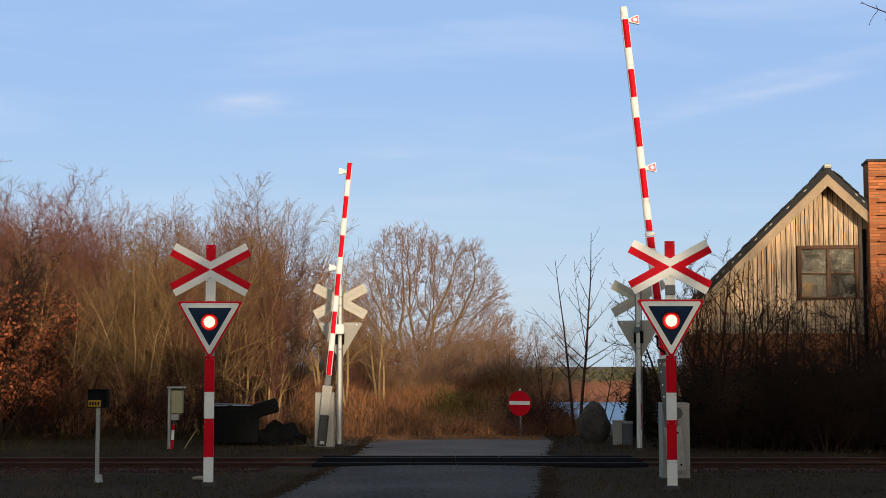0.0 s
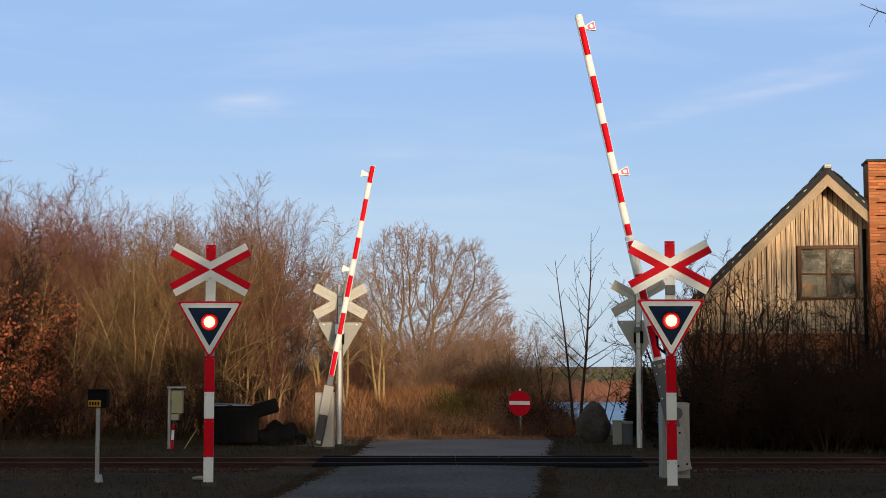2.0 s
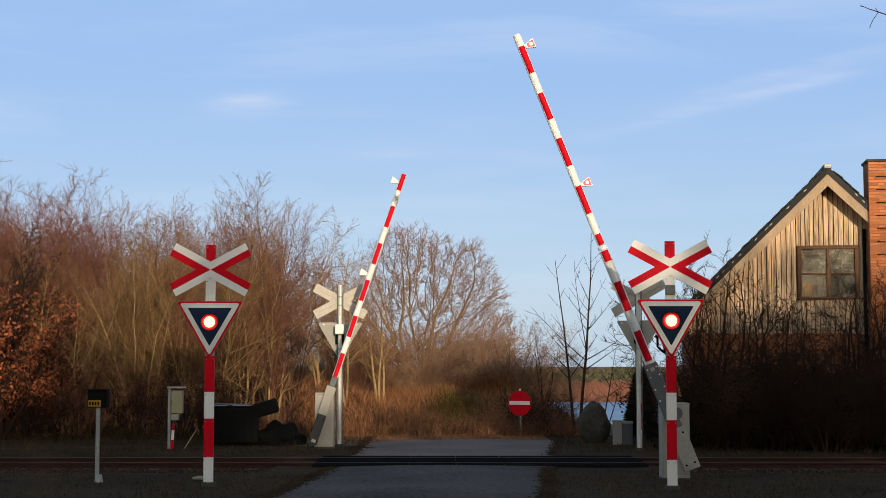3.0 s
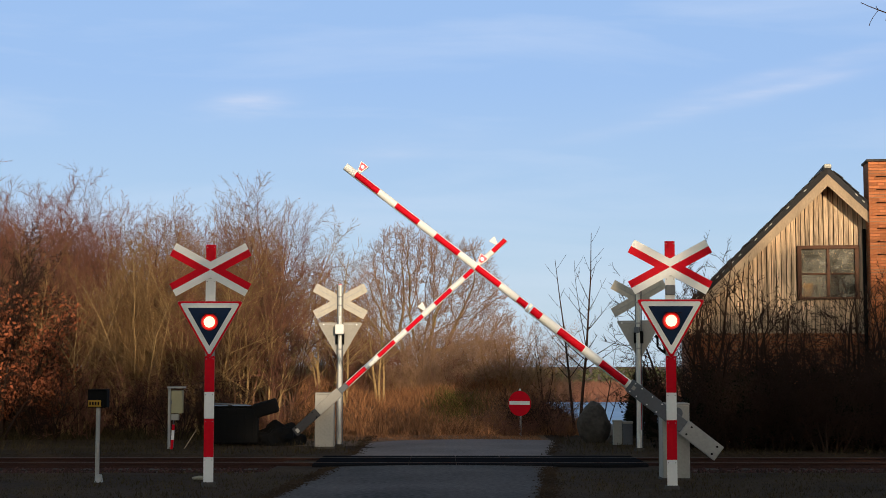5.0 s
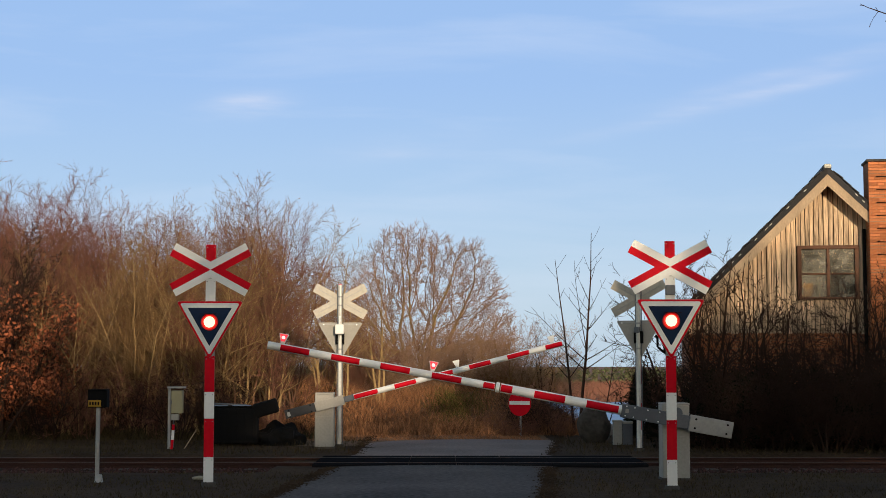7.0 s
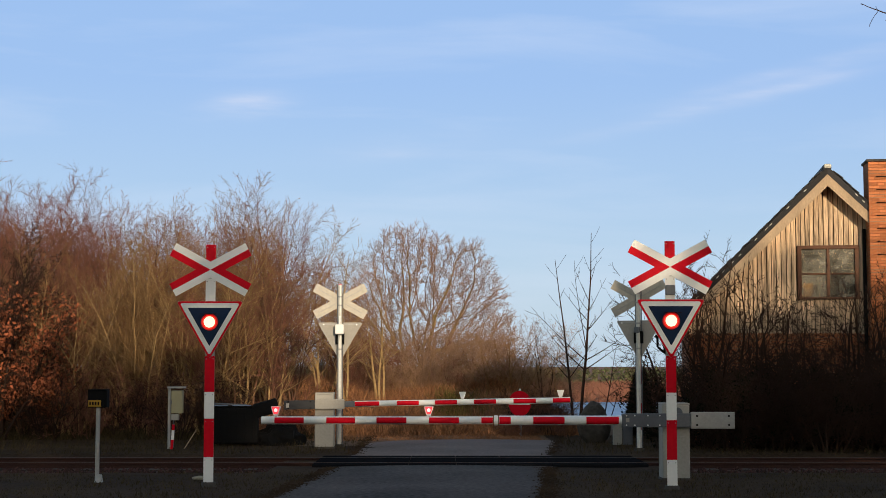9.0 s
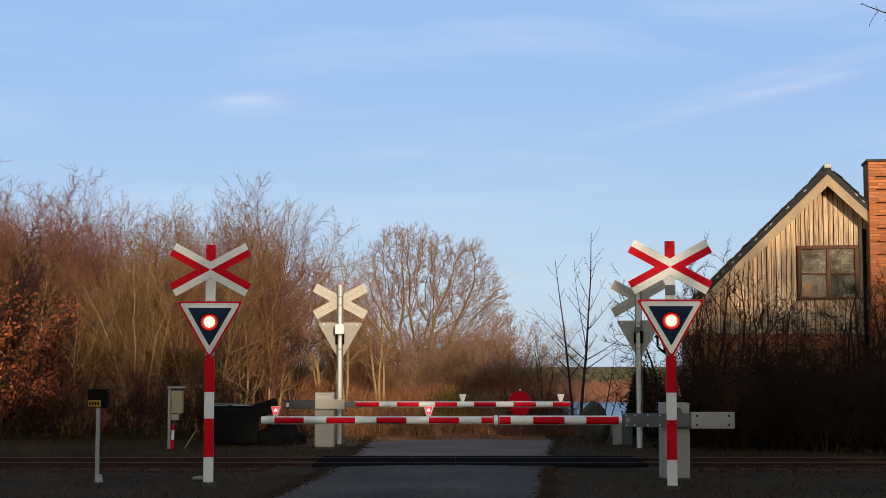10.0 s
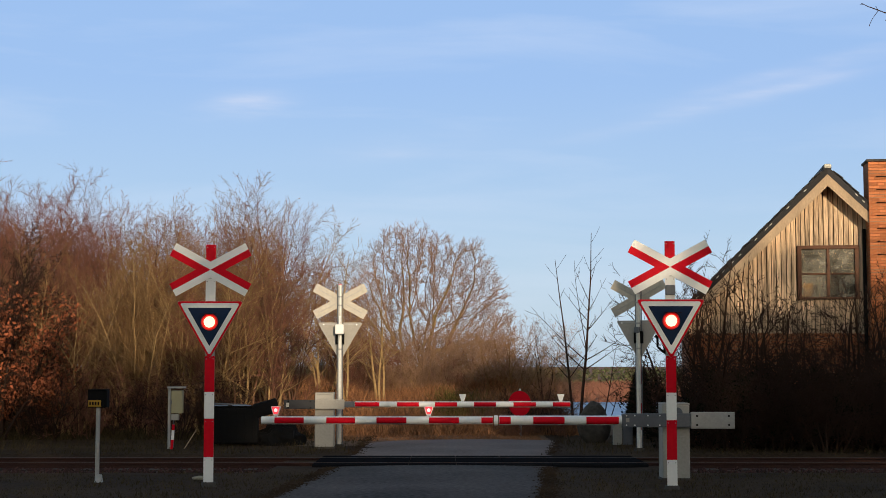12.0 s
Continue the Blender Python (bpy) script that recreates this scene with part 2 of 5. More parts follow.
# red and dim red for the lamp's halo, given as glowing rings
M_LAMPHALO = glow("lamp_halo_red", (1.0, 0.022, 0.012), 1.15)
M_LAMPHALO_DIM = glow("lamp_halo_dim", (0.5, 0.006, 0.006), 0.45)
M_ARMLAMP = glow("arm_lamp_red", (1.0, 0.055, 0.07), 0.95)
M_ARMCORE = glow("arm_lamp_core", (1.0, 0.62, 0.6), 1.3)
M_BLUECOVER = mat("blue_faded_lid", (0.16, 0.22, 0.34), 0.6, var=0.3, fine=8, bump=0.2)
M_GLASS = bpy.data.materials.new("hazed_window_glass")
M_GLASS.use_nodes = True
_g = M_GLASS.node_tree.nodes["Principled BSDF"]
_g.inputs["Base Color"].default_value = (0.5, 0.47, 0.40, 1)
_g.inputs["Roughness"].default_value, _g.inputs["IOR"].default_value = 0.08, 1.45
# pale mottled haze in the glass stands in for reflections on the panes
_gn = M_GLASS.node_tree.nodes.new("ShaderNodeTexNoise")
_gn.inputs["Scale"].default_value, _gn.inputs["Detail"].default_value = 3.5, 6
_gc = M_GLASS.node_tree.nodes.new("ShaderNodeTexCoord")
_gr = M_GLASS.node_tree.nodes.new("ShaderNodeMapRange")
_gr.inputs["From Min"].default_value, _gr.inputs["From Max"].default_value = 0.3, 0.75
_gr.inputs["To Min"].default_value, _gr.inputs["To Max"].default_value = 0.95, 0.5
M_GLASS.node_tree.links.new(_gc.outputs["Object"], _gn.inputs["Vector"])
M_GLASS.node_tree.links.new(_gn.outputs["Fac"], _gr.inputs["Value"])
M_GLASS.node_tree.links.new(_gr.outputs["Result"], _g.inputs["Transmission Weight"])


# ---------- mesh helpers ----------
def mesh_of(bm, name, material):
    me = bpy.data.meshes.new(name)
    bm.to_mesh(me)
    bm.free()
    me.materials.append(material)
    return me


def part(name, bm, material, parent=None, label="", at=None):
    ob = new(name, mesh_of(bm, name, material))
    if parent:
        ob.parent = parent
    if at is not None:
        ob.matrix_basis = at
    return tagged(ob, label)


def thing(name, m, label, category, group="", kind=""):
    e = new(name)
    e.empty_display_size = 0.2
    e.matrix_basis = m
    return tagged(e, label, category, group, kind)


def box(x0, x1, y0, y1, z0, z1, bevel=0.0, bm=None):
    bm = bm or bmesh.new()
    r = bmesh.ops.create_cube(bm, size=1, matrix=Matrix.LocRotScale(((x0 + x1) / 2, (y0 + y1) / 2, (z0 + z1) / 2), None, (x1 - x0, y1 - y0, z1 - z0)))
    if bevel:
        es = list({e for v in r["verts"] for e in v.link_edges})
        bmesh.ops.bevel(bm, geom=es, offset=bevel, segments=2, affect="EDGES", profile=0.5)
    return bm


def tube(p, q, r0, r1=None, n=12, bm=None, cap=True):
    bm = bm or bmesh.new()
    p, q = Vector(p), Vector(q)
    d = q - p
    m = Matrix.Translation((p + q) / 2) @ d.to_track_quat("Z", "Y").to_matrix().to_4x4()
    bmesh.ops.create_cone(bm, cap_ends=cap, segments=n, radius1=r0, radius2=r0 if r1 is None else r1, depth=d.length, matrix=m)
    return bm


def prism(points, y0, y1, bm=None, bevel=0.0):
    """An outline in x, z, given depth along y."""
    bm = bm or bmesh.new()
    a = [bm.verts.new((x, y0, z)) for x, z in points]
    b = [bm.verts.new((x, y1, z)) for x, z in points]
    n = len(points)
    fs = [bm.faces.new(a), bm.faces.new(b[::-1])]
    for i in range(n):
        fs.append(bm.faces.new((a[i], b[i], b[(i + 1) % n], a[(i + 1) % n])))
    bmesh.ops.recalc_face_normals(bm, faces=fs)
    if bevel:
        bmesh.ops.bevel(bm, geom=list(bm.edges), offset=bevel, segments=1, affect="EDGES")
    return bm


def rounded(points, r, n=5):
    """Outline with its corners rounded."""
    out, k = [], len(points)
    for i in range(k):
        p, a, b = Vector(points[i]), Vector(points[i - 1]), Vector(points[(i + 1) % k])
        u, v = (a - p).normalized(), (b - p).normalized()
        ang = u.angle(v) / 2
        t = r / math.tan(ang)
        s, e = p + u * t, p + v * t
        for j in range(n):
            f = j / (n - 1)
            q = s.lerp(p, f).lerp(p.lerp(e, f), f)
            out.append((q.x, q.y))
    return out


def joined(name, verts, faces, material, smooth=False):
    me = bpy.data.meshes.new(name)
    me.from_pydata(verts, [], faces)
    me.materials.append(material)
    if smooth:
        me.polygons.foreach_set("use_smooth", [True] * len(me.polygons))
    me.update()
    return me


def ground_z(x, y):
    """The height of the land."""
    z = 0.0
    # dry bank across the end of the road, falling off towards the shore
    k = max(0.0, min(1.0, (y - 42.5) / 4.5))
    k = k * k * (3 - 2 * k)
    side = max(0.0, min(1.0, (4.2 - x) / 2.0))
    z += k * side * (1.05 + 0.25 * math.sin(x * 0.9) + 0.12 * math.sin(x * 2.3 + y))
    # the shore
    s = max(0.0, min(1.0, (y - 46.0) / 50.0))
    z -= s * s * (3 - 2 * s) * 3.0
    # the far side of the water rises to low fields
    r = max(0.0, min(1.0, (y - 157.0) / 6.0))
    z += r * 1.1
    q = max(0.0, min(1.0, (y - 165.0) / 260.0))
    z += q * 1.6
    # the track bed lies a little lower than the road
    if (x < -3.2 or x > 4.4) and 27.0 < y < 32.2:
        z -= 0.16
    return z


# ---------- the land ----------
def build_land():
    xs = sorted({round(v, 3) for v in list(np.arange(-14, 16.1, 0.4)) + [s * 16 * 1.35 ** k for k in range(0, 18) for s in (-1, 1)]})
    ys = sorted({round(v, 3) for v in list(np.arange(-6, 60.1, 0.4)) + list(np.arange(62, 200, 4.0)) + [200 * 1.25 ** k for k in range(0, 14)] + [-8 * 1.6 ** k for k in range(0, 11)]})
    verts, faces = [], []
    for y in ys:
        for x in xs:
            verts.append((x, y, ground_z(x, y) + (0.025 * noise.noise((x * 0.9, y * 0.9, 0)) if 0 < y < 70 else 0) - 0.03))
    w = len(xs)
    for j in range(len(ys) - 1):
        for i in range(w - 1):
            faces.append((j * w + i, j * w + i + 1, (j + 1) * w + i + 1, (j + 1) * w + i))
    me = joined("ground", verts, faces, M_SOIL, True)
    me.materials.append(M_FIELD)
    me.materials.append(M_REED)
    for p in me.polygons:
        c = p.center
        p.material_index = 2 if c.y > 150 else (1 if c.y > 41.5 or (c.y > 36.2 and -4.2 < c.x < 2.6) else 0)
    tagged(new("ground", me), "dark winter soil with thin turf and dry bank", "ground", kind="structure")


def build_road():
    # the asphalt drifts slightly to one side and runs out beyond the track
    def edge(y):
        c = -0.65 + (y - 20) * 0.075 if y < 30 else 0.1 + (y - 30) * 0.05
        wide = 1.98 + max(0, y - 30) * 0.05
        return c - wide, c + wide
    ys = [-4, 0, 4, 8, 12, 16, 18, 20, 21, 22, 23, 24, 25, 26, 27, 28, 29, 30, 31, 32, 33, 34, 35, 36, 37, 37.6, 38.2]
    verts, faces = [], []
    cols = 10
    for k, y in enumerate(ys):
        a, b = edge(y)
        if 28.0 < y < 32:
            a, b = a - 0.55, b + 0.75
        a += 0.04 * math.sin(y * 0.9)
        b += 0.04 * math.sin(y * 0.7 + 1)
        if y >= 37:
            a += (y - 37) * 0.5
        for i in range(cols + 1):
            f = i / cols
            x = a + (b - a) * f
            camber = 0.035 * (1 - (2 * f - 1) ** 2)
            verts.append((x, y, ground_z(x if y > 42.4 else 0, min(y, 42)) - 0.02 + camber))
    for j in range(len(ys) - 1):
        for i in range(cols):
            faces.append((j * (cols + 1) + i, j * (cols + 1) + i + 1, (j + 1) * (cols + 1) + i + 1, (j + 1) * (cols + 1) + i))
    me = joined("road", verts, faces, M_ASPHALT, True)
    me.materials.append(M_ASPHALT_PALE)
    # the lane is paler from the far rail onwards
    for p in me.polygons:
        p.material_index = 1 if p.center.y > 30.5 else 0
    road = new("road", me)
    tagged(road, "narrow grey asphalt lane over the crossing", "road", kind="structure")


Y_RAIL = (28.75, 30.25)


def build_track():
    deck = thing("crossing_deck", pose(0.25, 29.5, 0), "dark rubber level crossing panels between the rails", "crossing deck", kind="structure")
    for i in range(7):
        x0 = -2.75 + i * 0.92
        part("panel", box(x0, x0 + 0.91, -0.68, 0.68, -0.1, 0.035, 0.012), M_RUBBER, deck)
        part("panel", box(x0, x0 + 0.91, 0.83, 1.5, -0.1, 0.03, 0.012), M_RUBBER, deck)
        part("panel", box(x0, x0 + 0.91, -1.2, -0.83, -0.1, 0.03, 0.012), M_RUBBER, deck)
    for y in Y_RAIL:
        rail = thing("rail", pose(0, y, 0), "rusty steel rail with a worn bright head", "rail", "rails of the track", "structure")
        prof = [(-0.07, -0.145), (0.07, -0.145), (0.07, -0.13), (0.012, -0.11), (0.012, -0.035), (0.035, -0.025), (0.035, 0.0), (-0.035, 0.0), (-0.035, -0.025), (-0.012, -0.035), (-0.012, -0.11), (-0.07, -0.13)]
        bm = bmesh.new()
        a = [bm.verts.new((-90, u, v + 0.03)) for u, v in prof]
        b = [bm.verts.new((90, u, v + 0.03)) for u, v in prof]
        fs = [bm.faces.new((a[i], b[i], b[(i + 1) % 12], a[(i + 1) % 12])) for i in range(12)]
        bmesh.ops.recalc_face_normals(bm, faces=fs)
        part("rail_web", bm, M_RAIL, rail)
        part("rail_head", box(-90, 90, -0.03, 0.03, 0.0305, 0.036), M_RAILTOP, rail, "bright worn running surface")
    # ballast: a rough strip with loose stones
    rng = np.random.default_rng(4)
    for side, (x0, x1) in (("west", (-90, -2.6)), ("east", (3.3, 90))):
        verts, faces = [], []
        xs = np.linspace(x0, x1, 200)
        prof = [(26.9, -0.2), (27.4, -0.12), (28.2, -0.1), (29.5, -0.11), (30.8, -0.1), (31.6, -0.12), (32.2, -0.2)]
        for x in xs:
            for y, z in prof:
                verts.append((x, y, z + 0.03 * noise.noise((x * 2, y * 3, 1))))
        k = len(prof)
        for i in range(len(xs) - 1):
            for j in range(k - 1):
                faces.append((i * k + j, (i + 1) * k + j, (i + 1) * k + j + 1, i * k + j + 1))
        bed = new("ballast_" + side, joined("ballast", verts, faces, M_BALLAST))
        tagged(bed, "rust-stained ballast of a single track", "ballast", kind="structure")
        verts, faces = [], []
        lo, hi = (-13, -2.6) if side == "west" else (3.3, 15)
        for _ in range(4200):
            x, y = rng.uniform(lo, hi), rng.uniform(27.1, 32.0)
            if min(abs(y - Y_RAIL[0]), abs(y - Y_RAIL[1])) < 0.09:
                continue
            r = rng.uniform(0.018, 0.042)
            c = np.array((x, y, -0.1 + r * 0.5))
            o = len(verts)
            d = rng.normal(size=(6, 3)) * 0.25 * r + r * np.array([(1, 0, 0), (-1, 0, 0), (0, 1, 0), (0, -1, 0), (0, 0, 1), (0, 0, -1)])
            verts += [tuple(c + v) for v in d]
            faces += [(o + i, o + j, o + m) for i, j, m in ((0, 2, 4), (2, 1, 4), (1, 3, 4), (3, 0, 4), (2, 0, 5), (1, 2, 5), (3, 1, 5), (0, 3, 5))]
        st = new("loose_stone", joined("loose_stone", verts, faces, M_BALLAST))
        st.parent = bed
        tagged(st, kind="stuff")
        sl = mesh_of(box(-0.12, 0.12, -1.25, 1.25, -0.2, -0.075, 0.012), "sleeper", M_SLEEPER)
        n0 = lo
        while n0 < hi:
            ob = new("sleeper", sl)
            ob.parent = bed
            ob.matrix_basis = pose(n0, 29.5, 0, 0, 0, rng.uniform(-1, 1))
            n0 += 0.62


def build_water_and_shore():
    rng = np.random.default_rng(19)
    V, F = [], []
    for _ in range(16000):
        x, y = rng.uniform(-25, 70), 160 + 95 * rng.random() ** 1.4
        z, hgt, w = ground_z(x, y) - 0.1, rng.uniform(0.5, 1.25), rng.uniform(0.05, 0.16)
        o = len(V)
        V += [(x - w, y, z), (x + w, y + rng.normal(0, 0.05), z), (x + rng.normal(0, 0.2), y, z + hgt)]
        F.append((o, o + 1, o + 2))
    tagged(new("reeds", joined("reeds", V, F, M_REED)), "reddish-brown reeds along the far shore", "reeds", kind="stuff")
    verts = [(-400, 84, -2.0), (500, 84, -2.0), (500, 160, -2.0), (-400, 160, -2.0)]
    tagged(new("water", joined("water", verts, [(0, 1, 2, 3)], M_WATER)), "calm blue water of an inlet", "water", kind="structure")
    # low wood along the far fields: thousands of small clumps
    rng = np.random.default_rng(9)
    V, F = [], []
    for _ in range(8000):
        x = rng.uniform(-35, 110)
        y = rng.uniform(250, 295)
        top = 1.3 + 0.4 * noise.noise((x * 0.07, 0, 3)) + 0.4 * noise.noise((x * 0.4, 1, 3))
        z = -1.7 + (top + 1.7) * rng.uniform(0, 1)
        r = rng.uniform(0.15, 0.42)
        c = np.array((x, y, z))
        o = len(V)
        V += [tuple(c + r * v) for v in rng.normal(size=(4, 3)) * 0.8]
        F += [(o, o + 1, o + 2), (o, o + 2, o + 3), (o, o + 3, o + 1), (o + 1, o + 3, o + 2)]
    tagged(new("far_woods", joined("far_woods", V, F, M_FARWOOD)), "low dull green wood on the far shore", "woods", kind="stuff")


# ---------- level crossing signs ----------
def crossing_sign(m, near, label):
    """A post with a cross, a triangular light signal and, on the near side, red and white bands. Its face looks along -y."""
    s = thing("crossing_sign", m, label, "crossing sign", "signs at the crossing")
    part("post", tube((0, 0.055, -0.05), (0, 0.055, 3.86), 0.05, n=16), M_POLE, s, "galvanised steel pole")
    part("footing", tube((0, 0.05, -0.05), (0, 0.05, 0.03), 0.13, 0.11, n=16), M_STONE, s)
    for k in (-1, 1):
        part("back_channel", box(k * 0.068 - 0.009, k * 0.068 + 0.009, 0.0, 0.03, 0.02, 3.87, 0.003), M_GALV if near > 0 else M_DGREY, s)
    bands = [(0.01, 0.43, M_WHITE), (0.43, 1.05, M_RED), (1.05, 1.48, M_WHITE), (1.48, 2.06, M_RED), (2.95, 3.32, M_WHITE), (3.6, 3.88, M_RED)]
    for z0, z1, mt in bands:
        bw = 0.080 if near > 0 else 0.046
        band = part("band", box(-bw, bw, -0.008, 0.0, z0 + 0.002, z1 - 0.002, 0.002), mt, s)
        for bx in (-0.7 * bw, 0.7 * bw):
            part("rivet", tube((bx, -0.008, z1 - 0.045), (bx, -0.013, z1 - 0.045), 0.008, n=8), M_GALV, band)
    # the cross
    cross = part("crossbuck", bmesh.new(), M_SIGNBACK, s)
    bm = bmesh.new()
    L, w, cz = 0.70, 0.115, 3.465
    for sx in (-1, 1):
        for sz in (-1, 1):
            u = Vector((sx * math.cos(radians(28.5)), sz * math.sin(radians(28.5))))
            v = Vector((-u.y, u.x))
            if v.y < 0:
                v = -v
            o = Vector((0, cz))
            prism([tuple(o + v * w), tuple(o + u * L + v * w), tuple(o + u * L - v * w), tuple(o - v * w)], -0.030, -0.018, bm)
    cw, ch = w / math.sin(radians(28.5)), w / math.cos(radians(28.5))
    prism([(-cw, cz), (0, cz - ch), (cw, cz), (0, cz + ch)], -0.030, -0.0178, bm)
    bm.to_mesh(cross.data)
    bm.free()
    for sx in (-1, 1):
        for sz in (-1, 1):
            u = Vector((sx * math.cos(radians(28.5)), sz * math.sin(radians(28.5))))
            v = Vector((-u.y, u.x))
            if v.y * sz < 0:
                v = -v
            o = Vector((0, cz))
            # outer half white, inner half red, meeting in the middle
            tw = w / math.cos(radians(28.5))
            tr = w / math.sin(radians(28.5))
            e1, e2, e3 = o + u * L + v * w, o + u * L, o + u * L - v * w
            part("white_stripe", prism([tuple(o), tuple(e2), tuple(e1), (0, cz + sz * tw)], -0.036, -0.0305), M_WHITE, cross)
            part("red_stripe", prism([tuple(o), tuple(e2), tuple(e3), (sx * tr, cz)], -0.036, -0.0305), M_RED, cross)
            q = o + u * (L - 0.06)
            part("bolt", tube((q.x, -0.036, q.y), (q.x, -0.041, q.y), 0.009, n=8), M_GALV, cross)
            q = o + u * 0.17
            part("bolt", tube((q.x, -0.036, q.y), (q.x, -0.041, q.y), 0.009, n=8), M_GALV, cross)
            q = o + u * 0.36
            rib = part("stiffener", box(-0.26, 0.24, -0.018, 0.004, -0.008, 0.008, 0.003), M_GALV, cross)
            rib.matrix_basis = Matrix.Translation((q.x, 0, q.y)) @ Matrix.Rotation(-math.atan2(u.y, u.x), 4, "Y")
    for z in (3.36, 3.57, 2.88, 2.3):
        part("clamp", tube((0, 0.055, z - 0.02), (0, 0.055, z + 0.02), 0.062, n=16), M_GALV, s)
    # the triangle
    tri = lambda r: [(-0.545 + r * 1.732, 2.95 - r), (0.545 - r * 1.732, 2.95 - r), (0.0, 2.95 - 0.944 + 2 * r)]
    plate = part("signal_plate", prism(rounded(tri(0), 0.035), -0.052, -0.03), M_CAB, s)
    part("red_border", prism(rounded(tri(0.002), 0.034), -0.057, -0.0525), M_RED, plate)
    part("white_border", prism(rounded(tri(0.032), 0.03), -0.061, -0.0575), M_WHITE, plate)
    part("blue_field", prism(rounded(tri(0.107), 0.01), -0.065, -0.0615), M_BLUE, plate)
    part("edge_rail", box(-0.45, 0.45, -0.03, -0.012, 2.885, 2.905, 0.003), M_GALV, plate)
    for k in (-1, 1):
        part("bolt", tube((k * 0.4, -0.012, 2.895), (k * 0.4, 0.0, 2.895), 0.016, n=8), M_WHITE, plate)
    # the lamp, with an added shutter hinged at its top under an added hood
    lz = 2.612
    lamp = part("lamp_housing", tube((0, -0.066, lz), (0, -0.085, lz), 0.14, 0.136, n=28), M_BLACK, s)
    # glowing rings put the lamp's red halo round the lens
    part("lamp_halo", tube((0, -0.086, lz), (0, -0.094, lz), 0.116, 0.108, n=28), M_LAMPHALO, lamp)
    part("lamp_halo_outer", tube((0, -0.0855, lz), (0, -0.090, lz), 0.138, 0.126, n=28), M_LAMPHALO_DIM, lamp)
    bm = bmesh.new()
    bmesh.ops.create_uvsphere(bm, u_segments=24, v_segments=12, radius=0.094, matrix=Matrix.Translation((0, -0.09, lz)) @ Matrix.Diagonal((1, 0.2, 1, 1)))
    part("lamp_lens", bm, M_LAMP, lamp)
    hood = bmesh.new()
    for i in range(10):
        a0, a1 = radians(40 + i * 10), radians(50 + i * 10)
        for (ra, rb) in ((0.138, 0.142),):
            p = [(math.cos(a) * r, lz + math.sin(a) * r) for a, r in ((a0, ra), (a0, rb), (a1, rb), (a1, ra))]
            prism(p, -0.125, -0.085, hood)
    part("lamp_hood", hood, M_BLACK, lamp)
    bm = tube((0, -0.004, -0.13), (0, 0.004, -0.13), 0.1405, n=32)
    bmesh.ops.create_uvsphere(bm, u_segments=20, v_segments=10, radius=0.085, matrix=Matrix.Translation((0, -0.003, -0.13)) @ Matrix.Diagonal((1, 0.07, 1, 1)))
    shutter = part("lamp_shutter", bm, M_DARKRED, lamp, "dark red shutter added to blank the lamp")
    shutter.matrix_basis = pose(0, -0.119, lz + 0.13)
    part("lamp_back_box", box(-0.105, 0.105, -0.028, 0.07, 2.42, 2.7, 0.015), M_BLACK, s)
    if near == 0:
        part("junction_box", box(-0.105, 0.105, 0.1, 0.27, 2.66, 2.9, 0.025), M_WHITE, s, "white cable junction box")
        part("conduit", tube((0, 0.19, 2.9), (0, 0.12, 3.1), 0.02, n=8), M_WHITE, s)
    else:
        part("junction_box", box(-0.06, 0.06, 0.1, 0.2, 2.66, 2.8, 0.02), M_DGREY, s)
    if near > 1:
        part("cable_box", box(-0.08, 0.08, -0.045, -0.0085, 3.02, 3.18, 0.015), M_DGREY, s, "small grey cable box")
        bm = tube((-0.05, 0.06, 2.08), (-0.2, 0.06, 2.2), 0.018, n=8)
        tube((-0.2, 0.06, 2.2), (-0.2, 0.06, 2.36), 0.018, n=8, bm=bm)
        tube((-0.23, 0.06, 2.36), (-0.12, 0.06, 2.38), 0.03, n=8, bm=bm)
        part("lock_arm", bm, M_BLACK, s, "black bent bracket")
    return s, shutter


